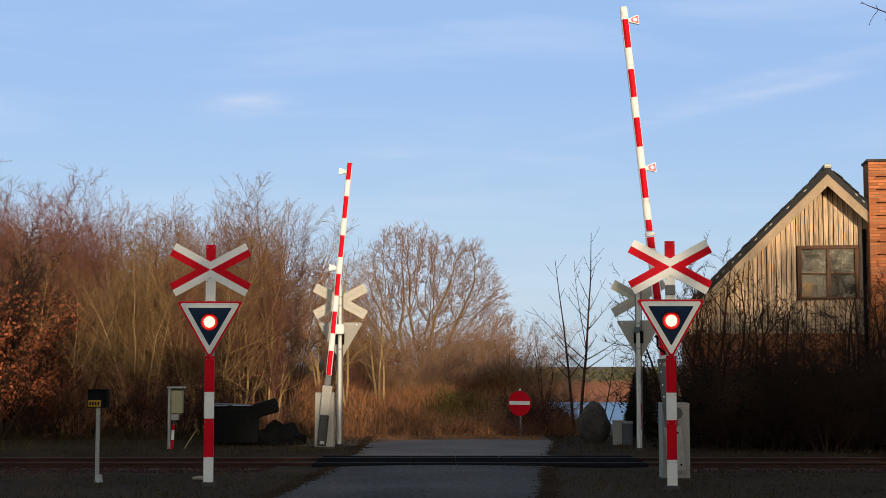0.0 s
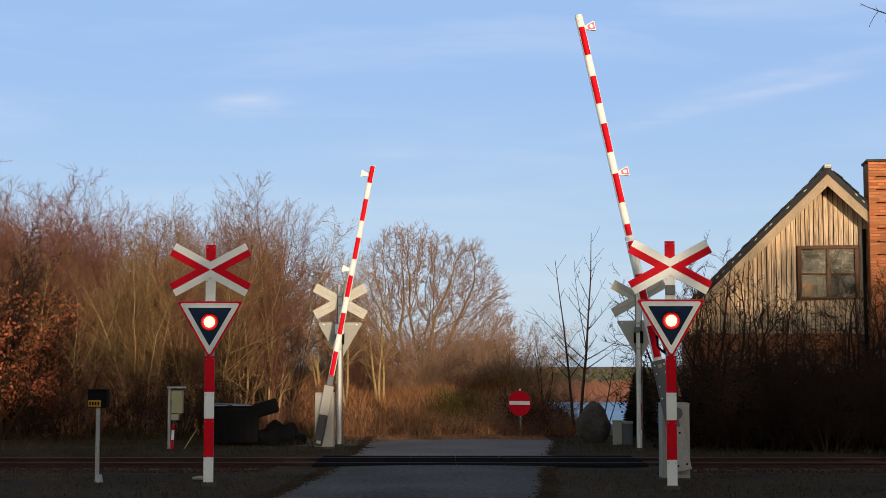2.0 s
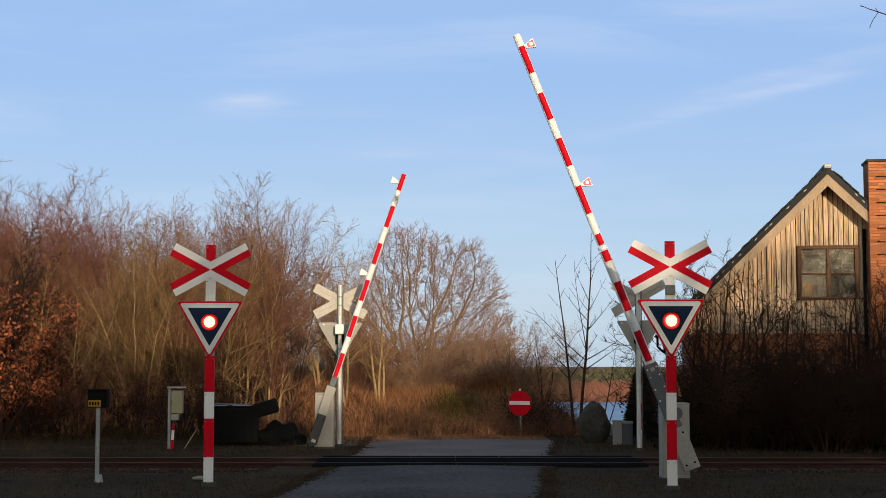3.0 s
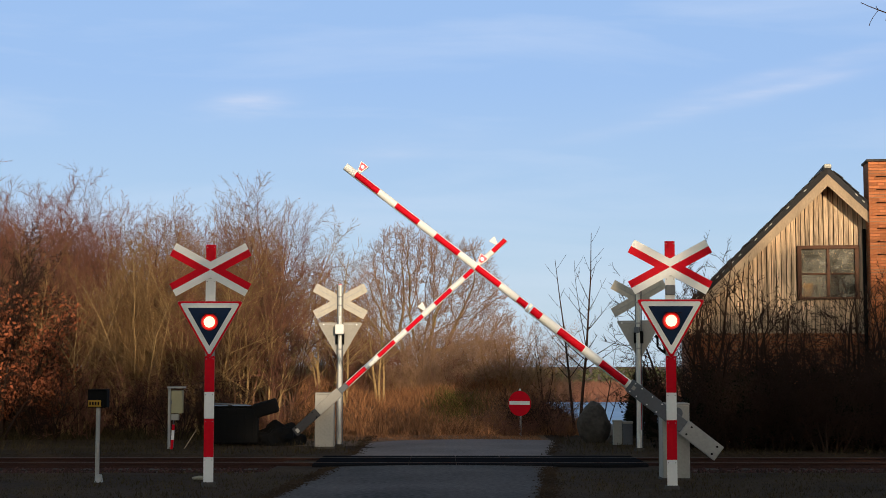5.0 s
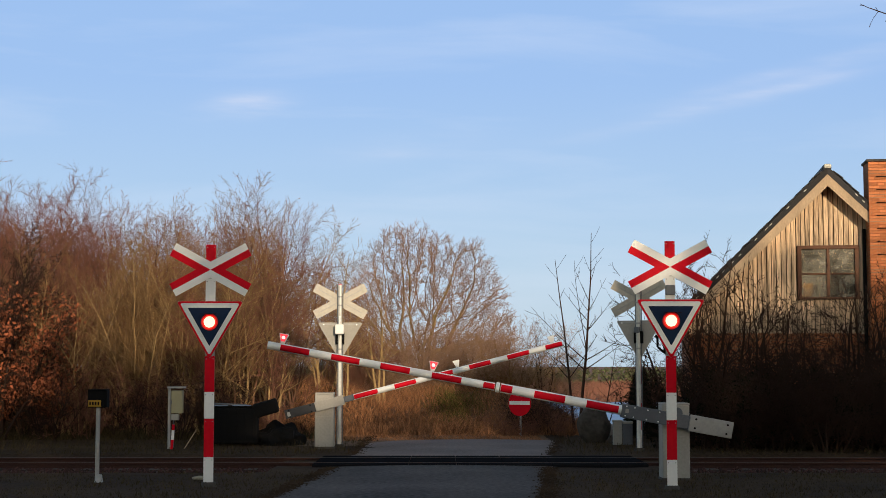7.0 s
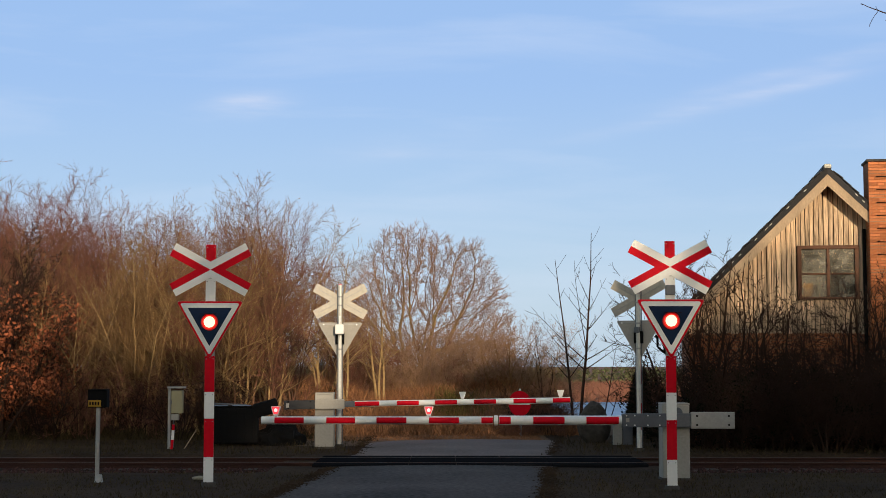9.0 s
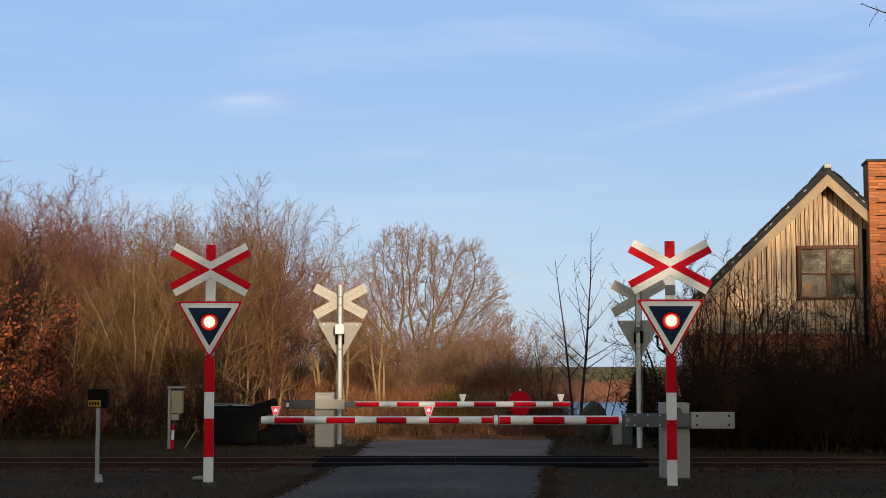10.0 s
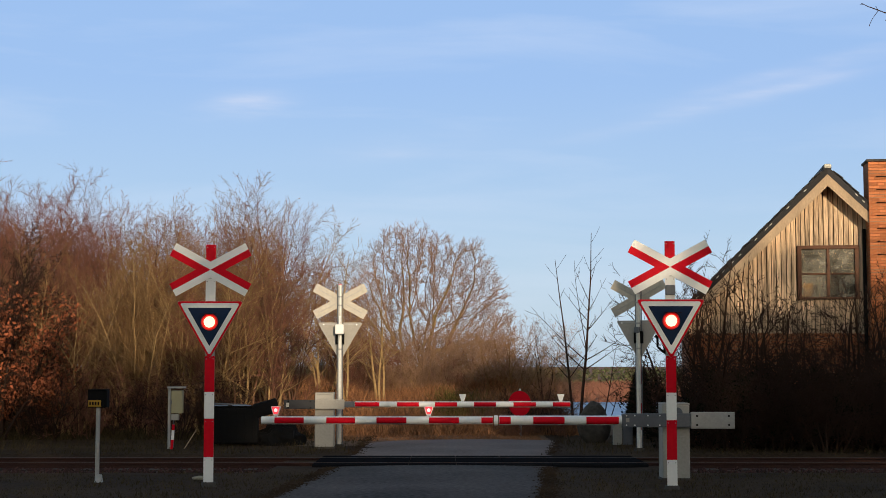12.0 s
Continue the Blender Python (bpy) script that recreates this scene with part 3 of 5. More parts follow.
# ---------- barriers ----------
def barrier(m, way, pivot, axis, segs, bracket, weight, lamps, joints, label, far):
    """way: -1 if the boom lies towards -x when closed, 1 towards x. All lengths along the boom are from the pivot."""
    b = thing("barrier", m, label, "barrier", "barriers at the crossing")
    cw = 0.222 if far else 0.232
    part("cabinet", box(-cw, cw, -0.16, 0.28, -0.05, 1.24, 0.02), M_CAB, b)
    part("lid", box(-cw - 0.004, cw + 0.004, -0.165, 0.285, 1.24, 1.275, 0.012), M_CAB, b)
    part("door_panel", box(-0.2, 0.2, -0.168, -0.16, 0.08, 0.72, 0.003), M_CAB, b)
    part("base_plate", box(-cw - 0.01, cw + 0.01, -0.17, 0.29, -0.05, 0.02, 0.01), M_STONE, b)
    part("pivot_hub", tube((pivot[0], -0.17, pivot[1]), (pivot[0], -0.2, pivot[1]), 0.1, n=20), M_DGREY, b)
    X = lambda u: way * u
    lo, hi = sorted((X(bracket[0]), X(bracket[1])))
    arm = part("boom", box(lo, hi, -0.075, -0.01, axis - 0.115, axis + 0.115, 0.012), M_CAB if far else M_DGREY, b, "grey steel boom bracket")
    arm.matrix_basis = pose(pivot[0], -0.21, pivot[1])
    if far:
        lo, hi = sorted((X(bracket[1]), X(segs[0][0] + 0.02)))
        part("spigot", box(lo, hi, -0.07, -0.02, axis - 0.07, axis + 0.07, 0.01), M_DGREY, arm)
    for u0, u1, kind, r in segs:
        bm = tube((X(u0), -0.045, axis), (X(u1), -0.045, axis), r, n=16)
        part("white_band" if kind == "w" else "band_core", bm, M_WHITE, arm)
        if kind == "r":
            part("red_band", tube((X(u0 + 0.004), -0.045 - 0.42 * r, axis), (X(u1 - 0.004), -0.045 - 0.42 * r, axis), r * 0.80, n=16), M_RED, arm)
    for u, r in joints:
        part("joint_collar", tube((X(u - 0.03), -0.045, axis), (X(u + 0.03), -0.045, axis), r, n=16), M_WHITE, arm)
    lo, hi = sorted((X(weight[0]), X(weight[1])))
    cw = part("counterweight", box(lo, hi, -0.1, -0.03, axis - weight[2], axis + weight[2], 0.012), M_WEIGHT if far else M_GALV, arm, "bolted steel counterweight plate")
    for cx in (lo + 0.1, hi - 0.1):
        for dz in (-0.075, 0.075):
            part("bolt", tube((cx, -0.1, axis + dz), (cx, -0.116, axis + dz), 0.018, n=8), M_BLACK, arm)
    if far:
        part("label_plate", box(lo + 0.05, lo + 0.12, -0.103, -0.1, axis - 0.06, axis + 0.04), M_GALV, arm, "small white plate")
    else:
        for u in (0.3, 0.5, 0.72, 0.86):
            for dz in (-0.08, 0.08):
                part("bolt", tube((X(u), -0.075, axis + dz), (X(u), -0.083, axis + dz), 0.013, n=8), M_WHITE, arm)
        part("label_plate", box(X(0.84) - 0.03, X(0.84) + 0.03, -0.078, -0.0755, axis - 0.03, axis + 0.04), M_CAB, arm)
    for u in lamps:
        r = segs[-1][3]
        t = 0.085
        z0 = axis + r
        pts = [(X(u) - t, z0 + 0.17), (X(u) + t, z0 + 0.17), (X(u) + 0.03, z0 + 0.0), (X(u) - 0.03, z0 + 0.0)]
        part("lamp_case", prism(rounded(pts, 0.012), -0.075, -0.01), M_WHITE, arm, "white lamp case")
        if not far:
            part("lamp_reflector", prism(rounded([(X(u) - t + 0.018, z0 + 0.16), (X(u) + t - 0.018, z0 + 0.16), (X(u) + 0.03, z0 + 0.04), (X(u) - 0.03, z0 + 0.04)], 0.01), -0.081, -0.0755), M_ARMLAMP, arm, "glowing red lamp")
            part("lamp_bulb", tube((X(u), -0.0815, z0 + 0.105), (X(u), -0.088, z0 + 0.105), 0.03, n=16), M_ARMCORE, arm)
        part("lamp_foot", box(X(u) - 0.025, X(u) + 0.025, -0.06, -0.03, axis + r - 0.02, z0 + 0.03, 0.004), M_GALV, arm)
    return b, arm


def build_barriers():
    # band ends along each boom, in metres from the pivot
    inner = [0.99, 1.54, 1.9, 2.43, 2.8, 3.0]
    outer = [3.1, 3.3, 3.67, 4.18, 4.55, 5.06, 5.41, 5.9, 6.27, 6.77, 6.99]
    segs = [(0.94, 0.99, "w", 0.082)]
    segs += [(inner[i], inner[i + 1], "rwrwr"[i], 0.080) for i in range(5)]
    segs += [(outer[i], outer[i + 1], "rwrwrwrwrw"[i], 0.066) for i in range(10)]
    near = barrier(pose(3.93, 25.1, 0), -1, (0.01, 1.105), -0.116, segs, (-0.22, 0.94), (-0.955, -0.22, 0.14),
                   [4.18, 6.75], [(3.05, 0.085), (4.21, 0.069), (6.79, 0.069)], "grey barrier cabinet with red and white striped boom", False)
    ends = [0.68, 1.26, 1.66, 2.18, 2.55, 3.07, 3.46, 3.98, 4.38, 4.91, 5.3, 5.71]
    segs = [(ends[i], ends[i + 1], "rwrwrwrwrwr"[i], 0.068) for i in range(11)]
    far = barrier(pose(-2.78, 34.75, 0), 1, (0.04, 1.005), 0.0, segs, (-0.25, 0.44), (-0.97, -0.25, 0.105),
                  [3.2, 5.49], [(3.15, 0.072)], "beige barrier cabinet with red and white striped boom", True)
    return near[1], far[1]


build_land()
build_road()
build_track()
build_water_and_shore()
SIGNS = [
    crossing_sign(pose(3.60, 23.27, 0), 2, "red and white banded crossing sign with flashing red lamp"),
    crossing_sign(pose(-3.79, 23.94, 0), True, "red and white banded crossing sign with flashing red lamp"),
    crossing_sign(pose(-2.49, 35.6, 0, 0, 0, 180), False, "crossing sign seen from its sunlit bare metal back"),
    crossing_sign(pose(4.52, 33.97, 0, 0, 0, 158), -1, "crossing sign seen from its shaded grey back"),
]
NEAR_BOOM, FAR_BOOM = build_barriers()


# ---------- the timber-gabled house ----------
def build_house():
    h = thing("house", pose(9.75, 37.2, 0, 0, 0, -8.0), "weathered timber-gabled house with red brick base and dark tiled roof", "house")
    HW, DEEP, EAVE, RIDGE, SILL = 3.5, 8.5, 3.22, 6.66, 2.75
    # brick base and side walls
    part("wall", box(-HW, HW, 0.0, 0.25, -0.1, SILL, 0.0), M_BRICK, h, "red brick wall")
    part("wall", box(-HW, -HW + 0.25, 0.255, DEEP - 0.26, -0.1, EAVE), M_BRICK, h, "red brick wall")
    part("wall", box(HW - 0.25, HW, 0.255, DEEP - 0.26, -0.1, EAVE), M_BRICK, h, "red brick wall")
    part("wall", prism([(-HW, -0.1), (HW, -0.1), (HW, EAVE), (0, RIDGE - 0.1), (-HW, EAVE)], DEEP - 0.255, DEEP), M_BRICK, h, "red brick wall")
    # gable: backing with a window hole, then single boards
    wx0, wx1, wz0, wz1 = -0.68, 0.72, 3.66, 4.88
    slope = (RIDGE - EAVE) / HW
    zr = lambda x: RIDGE - 0.12 - slope * abs(x)
    bm = prism([(-HW, SILL + 0.005), (wx0, SILL + 0.005), (wx0, zr(wx0)), (-HW, zr(HW))], 0.03, 0.12)
    prism([(wx1, SILL + 0.005), (HW, SILL + 0.005), (HW, zr(HW)), (wx1, zr(wx1))], 0.03, 0.12, bm)
    prism([(wx0, wz1), (wx1, wz1), (wx1, zr(wx1)), (0, zr(0)), (wx0, zr(wx0))], 0.03, 0.12, bm)
    prism([(wx0, SILL + 0.005), (wx1, SILL + 0.005), (wx1, wz0), (wx0, wz0)], 0.03, 0.12, bm)
    gable = part("gable", bm, M_GABLEBACK, h, "weathered vertical boards")
    rng = np.random.default_rng(2)
    x = -HW
    k = 0
    while x < HW - 0.02:
        w = 0.118 + rng.uniform(-0.012, 0.012)
        proud = 0.022 if k % 2 else 0.0
        a, b = x + 0.010, min(HW, x + w) - 0.010
        y0 = -0.012 - proud
        for z0, top in ([(SILL - 0.03 + rng.uniform(-0.02, 0.02), None)] if b < wx0 or a > wx1 else [(SILL - 0.03, wz0 - 0.06), (wz1 + 0.06, None)]):
            pts = [(a, z0), (b, z0), (b, top or zr(b)), (a, top or zr(a))]
            if top is None and a < 0 < b:
                pts = [(a, z0), (b, z0), (b, zr(b)), (0, zr(0)), (a, zr(a))]
            part("board", prism(pts, y0, 0.026), M_BOARD, gable)
        x += w
        k += 1
    # window
    win = part("window", box(wx0 - 0.06, wx1 + 0.06, -0.07, 0.02, wz1 - 0.02, wz1 + 0.07, 0.008), M_WINWOOD, h, "brown wooden four-pane window")
    part("window_frame", box(wx0 - 0.06, wx0 + 0.04, -0.065, 0.06, wz0 - 0.02, wz1 - 0.02, 0.006), M_WINWOOD, win)
    part("window_frame", box(wx1 - 0.04, wx1 + 0.06, -0.065, 0.06, wz0 - 0.02, wz1 - 0.02, 0.006), M_WINWOOD, win)
    part("window_sill", box(wx0 - 0.09, wx1 + 0.09, -0.1, 0.06, wz0 - 0.08, wz0 - 0.02, 0.01), M_WINWOOD, win)
    cx, cz = (wx0 + wx1) / 2, wz0 + 0.57
    part("mullion", box(cx - 0.035, cx + 0.035, -0.055, 0.03, wz0 - 0.02, wz1 - 0.02, 0.006), M_WINWOOD, win)
    for a, b in ((wx0 + 0.04, cx - 0.035), (cx + 0.035, wx1 - 0.04)):
        part("glazing_bar", box(a, b, -0.045, 0.02, cz - 0.02, cz + 0.02, 0.004), M_WINWOOD, win)
        for z0, z1 in ((wz0 - 0.02, cz - 0.02), (cz + 0.02, wz1 - 0.02)):
            g = part("pane", box(a, b, -0.008, -0.002, z0, z1), M_GLASS, win)
            g.visible_shadow = False
    part("cardboard", box(wx0 + 0.07, wx0 + 0.32, 0.03, 0.04, wz0, wz0 + 0.34), M_CARD, win, "brown cardboard leaning inside the pane")
    room = box(wx0 - 0.3, wx1 + 0.3, 0.13, 2.2, wz0 - 0.5, wz1 + 0.2)
    front = [f for f in room.faces if f.calc_center_median().y < 0.2]
    bmesh.ops.delete(room, geom=front, context="FACES")
    part("attic_room", room, M_ROOM, h, "dim attic room")
    # roof: two slabs, tile courses on the slope that shows, barge boards
    ang = math.degrees(math.atan(slope))
    over = 0.48
    length = HW / math.cos(radians(ang)) + 0.45
    for s in (-1, 1):
        e0, e1 = (0.0, RIDGE), (s * (HW + 0.32), RIDGE - slope * (HW + 0.32))
        nx, nz = s * math.sin(radians(ang)), math.cos(radians(ang))
        roof = part("roof", prism([e0, e1, (e1[0] + nx * 0.19, e1[1] + nz * 0.19), (e0[0], e0[1] + 0.19 / nz)], -over + 0.03, DEEP + 0.2), M_TILE, h, "dark roof tiles")
        # courses of tiles: each row of three tiles near the verge is built singly, the rest as long courses
        tile = mesh_of(box(-0.16, 0.16, -0.16, 0.16, 0, 0.03, 0.01), "tile", M_TILE)
        course = mesh_of(box(-0.16, 0.16, 0, DEEP - 1.0, 0, 0.03, 0.01), "tile_course", M_TILE)
        n = int(length / 0.27)
        for i in range(n):
            d = 0.16 + i * 0.27
            px, pz = s * d * math.cos(radians(ang)) + nx * 0.195, RIDGE - d * math.sin(radians(ang)) + nz * 0.195
            for j in range(3):
                t = new("tile", tile)
                t.parent = roof
                t.matrix_basis = pose(px + rng.uniform(-0.008, 0.008), -over + 0.15 + j * 0.325, pz + rng.uniform(-0.006, 0.006), 0, s * (ang - 5) + rng.uniform(-2, 2), rng.uniform(-1.5, 1.5))
            t = new("tile_course", course)
            t.parent = roof
            t.matrix_basis = pose(px, -over + 1.0, pz, 0, s * (ang - 5), 0)
        # pale mortar bits, which also put in the lit sparkle of tile edges
        for i in range(2, n):
            if rng.random() < 0.25:
                continue
            d = 0.2 + (i + rng.uniform(-0.4, 0.4)) * 0.27
            k = part("mortar", box(-0.045, 0.045, -0.02, 0.02, -0.008, 0.008, 0.004), M_RIDGE, roof)
            k.matrix_basis = pose(s * d * math.cos(radians(ang)) + nx * 0.14, -over - 0.02, RIDGE - d * math.sin(radians(ang)) + nz * 0.14, 0, s * ang + rng.uniform(-6, 6), 0)
        # barge board under the verge
        e2 = (s * (HW + 0.28), RIDGE - slope * (HW + 0.28))
        dz = 0.165 / nz
        part("barge_board", prism([(0, RIDGE + 0.055), (e2[0], e2[1] + 0.055), (e2[0], e2[1] - dz), (0, RIDGE - 0.01 - dz)], -over, -over + 0.026), M_TRIMWOOD, h, "bleached wooden barge board")
        part("verge_strip", prism([(0, RIDGE + 0.25), (e2[0], e2[1] + 0.25), (e2[0], e2[1] + 0.058), (0, RIDGE + 0.058)], -over - 0.012, -over + 0.027), M_TILE, h, "dark verge")
        part("soffit", prism([(0, RIDGE - 0.05), (e2[0], e2[1] - 0.05), (e2[0], e2[1] - 0.09), (0, RIDGE - 0.09)], -over + 0.03, -0.04), M_BOARD, h)
    for j in range(8):
        part("ridge_tile", tube((0, -over + j * 0.36, RIDGE + 0.22), (0, -over + j * 0.36 + 0.38, RIDGE + 0.23), 0.1, 0.115, n=12), M_TILE, h)
    part("ridge_cap", box(-0.09, 0.10, -over - 0.03, -over + 0.05, RIDGE + 0.2, RIDGE + 0.32, 0.045), M_RIDGE, h, "pale mortar at the ridge end")
    # brick stack on the gable
    cx0, cx1 = 0.98, 2.15
    stack = part("chimney", box(cx0, cx1, -0.56, 0.3, -0.1, 7.0, 0.006), M_BRICK, h, "red brick chimney stack")
    part("chimney_cap", box(cx0 - 0.04, cx1 + 0.04, -0.60, 0.34, 7.0, 7.06, 0.01), M_STONE, stack)
    brick = mesh_of(box(-0.118, 0.118, -0.008, 0.02, -0.028, 0.028, 0.004), "brick", M_BRICKPIECE)
    for r in range(54):
        z = 6.955 - r * 0.075
        for c in range(5):
            bx = cx0 + 0.13 + c * 0.248 - (0.124 if r % 2 else 0)
            if bx - 0.11 < cx0:
                bx = cx0 + 0.118 if r % 2 == 0 else cx0 + 0.119
            if bx > cx1 - 0.118:
                continue
            ob = new("brick", brick)
            ob.parent = stack
            ob.matrix_basis = pose(bx, -0.562 + rng.uniform(-0.003, 0.003), z, rng.uniform(-1, 1), rng.uniform(-0.6, 0.6), rng.uniform(-1, 1))
    for i in range(7):
        z = 6.62 - i * 0.325
        part("rung", box(cx0 + 0.2, cx1 - 0.35, -0.64, -0.61, z - 0.008, z + 0.008, 0.004), M_BLACK, stack)
        for rx in (cx0 + 0.2, cx1 - 0.35):
            part("rung", box(rx - 0.012, rx + 0.012, -0.64, -0.56, z - 0.008, z + 0.008), M_BLACK, stack)
    # black tube stands in for the shadow gap beside the stack
    part("shadow_gap_tube", tube((cx0 - 0.07, -0.1, 0.1), (cx0 - 0.07, -0.1, 5.35), 0.045, n=12), M_BLACK, h, "black tube in place of the shadow gap beside the chimney")


# ---------- small trackside and roadside things ----------
def build_small_things():
    # speed or whistle marker box on a steel pole
    p = thing("marker_post", pose(-5.75, 24.64, 0), "black marker box with yellow label on a steel pole", "marker post")
    part("pole", tube((0, 0, -0.05), (0, 0, 1.24), 0.035, n=14), M_GALV, p)
    part("foot", tube((0.03, 0, -0.05), (0.03, 0, 0.1), 0.08, 0.05, n=12), M_GALV, p)
    head = part("head", box(-0.16, 0.16, -0.1, 0.12, 1.21, 1.5, 0.012), M_BLACK, p)
    part("visor", box(-0.165, 0.165, -0.13, 0.13, 1.5, 1.512, 0.004), M_BLACK, head)
    lab = part("label_plate", box(-0.145, 0.065, -0.108, -0.1, 1.225, 1.335, 0.003), M_YELLOW, head, "yellow label plate with unreadable marks")
    for i in range(4):
        part("marking", box(-0.125 + i * 0.046, -0.1 + i * 0.046, -0.111, -0.108, 1.255, 1.305), M_BLACK, p)
    # meter box under a small roof
    p = thing("meter_stand", pose(-6.38, 34.44, 0), "pale electricity box on a galvanised stand", "meter stand")
    part("stand", box(-0.03, 0.03, -0.02, 0.04, -0.05, 1.38, 0.006), M_GALV, p)
    part("roof_bar", box(-0.04, 0.36, -0.12, 0.16, 1.38, 1.42, 0.008), M_GALV, p)
    part("box", box(0.05, 0.31, -0.06, 0.12, 0.8, 1.33, 0.015), M_CREAM, p)
    part("lower_box", box(0.04, 0.22, -0.05, 0.1, 0.64, 0.785, 0.012), M_CAB, p)
    part("conduit", tube((0.1, 0.02, 0.0), (0.1, 0.02, 0.64), 0.018, n=8), M_DGREY, p)
    part("latch", box(0.055, 0.075, -0.068, -0.06, 1.02, 1.1, 0.003), M_DGREY, p)
    p = thing("striped_stake", pose(-6.27, 34.2, 0, 0, 4, 0), "short red and white striped wooden stake", "stake")
    for i, (a, b, mt) in enumerate(((-0.05, 0.2, M_RED), (0.2, 0.42, M_WHITE), (0.42, 0.55, M_RED))):
        part("band", box(-0.03, 0.03, -0.02, 0.02, a, b, 0.004), mt, p)
    p = thing("leaning_stick", pose(-6.0, 34.4, 0, 0, 32, 0), "pale thin stick leaning in the grass", "stick")
    part("stick", tube((0, 0, -0.05), (0, 0, 0.5), 0.012, 0.009, n=8), M_TRIMWOOD, p)
    # red disc with a white bar
    p = thing("round_sign", pose(2.13, 40.9, 0, 0, 0, -30), "round red sign with white bar on a low post", "road sign")
    part("post", tube((0, 0.04, -0.1), (0, 0.04, 1.22), 0.028, n=12), M_GALV, p)
    d = part("disc", tube((0, 0.0, 0.865), (0, -0.02, 0.865), 0.345, n=48), M_RED, p)
    part("white_bar", box(-0.315, 0.315, -0.026, -0.021, 0.83, 0.93, 0.002), M_WHITE, d, "white bar")
    part("cap", tube((0, 0.0, 1.215), (0, 0.0, 1.275), 0.035, 0.03, n=12), M_WHITE, p)
    # boulder
    bm = bmesh.new()
    bmesh.ops.create_icosphere(bm, subdivisions=4, radius=1)
    for v in bm.verts:
        k = 1 + 0.16 * noise.noise(v.co * 1.3) + 0.05 * noise.noise(v.co * 4)
        v.co = Vector((v.co.x * 0.43 * k * (1.0 - 0.28 * max(0, v.co.z)), v.co.y * 0.4 * k, v.co.z * 0.56 * k + 0.44))
    b = part("boulder", bm, M_STONE)
    b.matrix_basis = pose(3.85, 37.6, 0)
    tagged(b, "tall rounded granite boulder beside the lane", "boulder")
    # two grey cable boxes
    for i, (x, w, hgt) in enumerate(((4.28, 0.21, 0.58), (4.53, 0.23, 0.55))):
        p = thing("cable_box", pose(x, 36.3, 0), "small grey cable box beside the boulder", "cable box", "cable boxes by the boulder")
        part("body", box(-w / 2, w / 2, -0.1, 0.1, -0.05, hgt - 0.06, 0.01), M_DGREY if i else M_CAB, p)
        part("lid", box(-w / 2 - 0.012, w / 2 + 0.012, -0.115, 0.115, hgt - 0.06, hgt, 0.012), M_CAB, p)
    # black container with a propped hatch, and a dark sheet beside it
    p = thing("black_container", pose(-5.0, 36.2, 0, 0, 0, 6), "black plastic container with faded lid and propped hatch", "container")
    part("body", box(-0.72, 0.48, -0.4, 0.5, 0.02, 0.88, 0.05), M_BLACK, p)
    for i in range(6):
        part("rib", box(-0.66 + i * 0.2, -0.62 + i * 0.2, -0.42, -0.4, 0.08, 0.82, 0.006), M_BLACK, p)
    part("lid", box(-0.68, 0.4, -0.36, 0.5, 0.885, 0.93, 0.02), M_BLACK, p)
    bm = tube((-0.6, -0.3, 0.99), (0.2, -0.3, 0.955), 0.02, n=10)
    part("rail", bm, M_DGREY, p)
    part("rail", box(-0.6, -0.25, -0.38, -0.34, 0.93, 0.96, 0.008), M_BLUECOVER, p, "faded blue-grey strip")
    part("rail", box(-0.15, 0.3, -0.38, -0.34, 0.93, 0.955, 0.008), M_BLUECOVER, p, "faded blue-grey strip")
    hatch = part("hatch", box(0, 0.62, -0.4, 0.4, 0, 0.34, 0.05), M_BLACK, p)
    hatch.matrix_basis = pose(0.4, 0, 0.62, 0, -16, 0)
    bm = bmesh.new()
    bmesh.ops.create_icosphere(bm, subdivisions=4, radius=1)
    for v in bm.verts:
        k = 1 + 0.3 * noise.noise(v.co * 2.2) + 0.1 * noise.noise(v.co * 6)
        v.co = Vector((v.co.x * 0.62 * k, v.co.y * 0.45 * k, max(-0.1, v.co.z * 0.5 * k)))
    t = part("tarpaulin", bm, M_BLACK)
    t.matrix_basis = pose(-4.05, 36.4, 0)
    tagged(t, "crumpled dark tarpaulin over a low heap", "tarpaulin")
    # flat stone by the track
    bm = bmesh.new()
    bmesh.ops.create_icosphere(bm, subdivisions=2, radius=1)
    for v in bm.verts:
        k = 1 + 0.2 * noise.noise(v.co * 2)
        v.co = Vector((v.co.x * 0.12 * k, v.co.y * 0.08 * k, v.co.z * 0.04 * k + 0.02))
    t = part("stone", bm, mat("pale_stone", (0.3, 0.27, 0.2), 0.9))
    t.matrix_basis = pose(-4.15, 25.2, -0.02)
    tagged(t, "small pale flat stone on the verge", "stone")


build_house()
build_small_things()


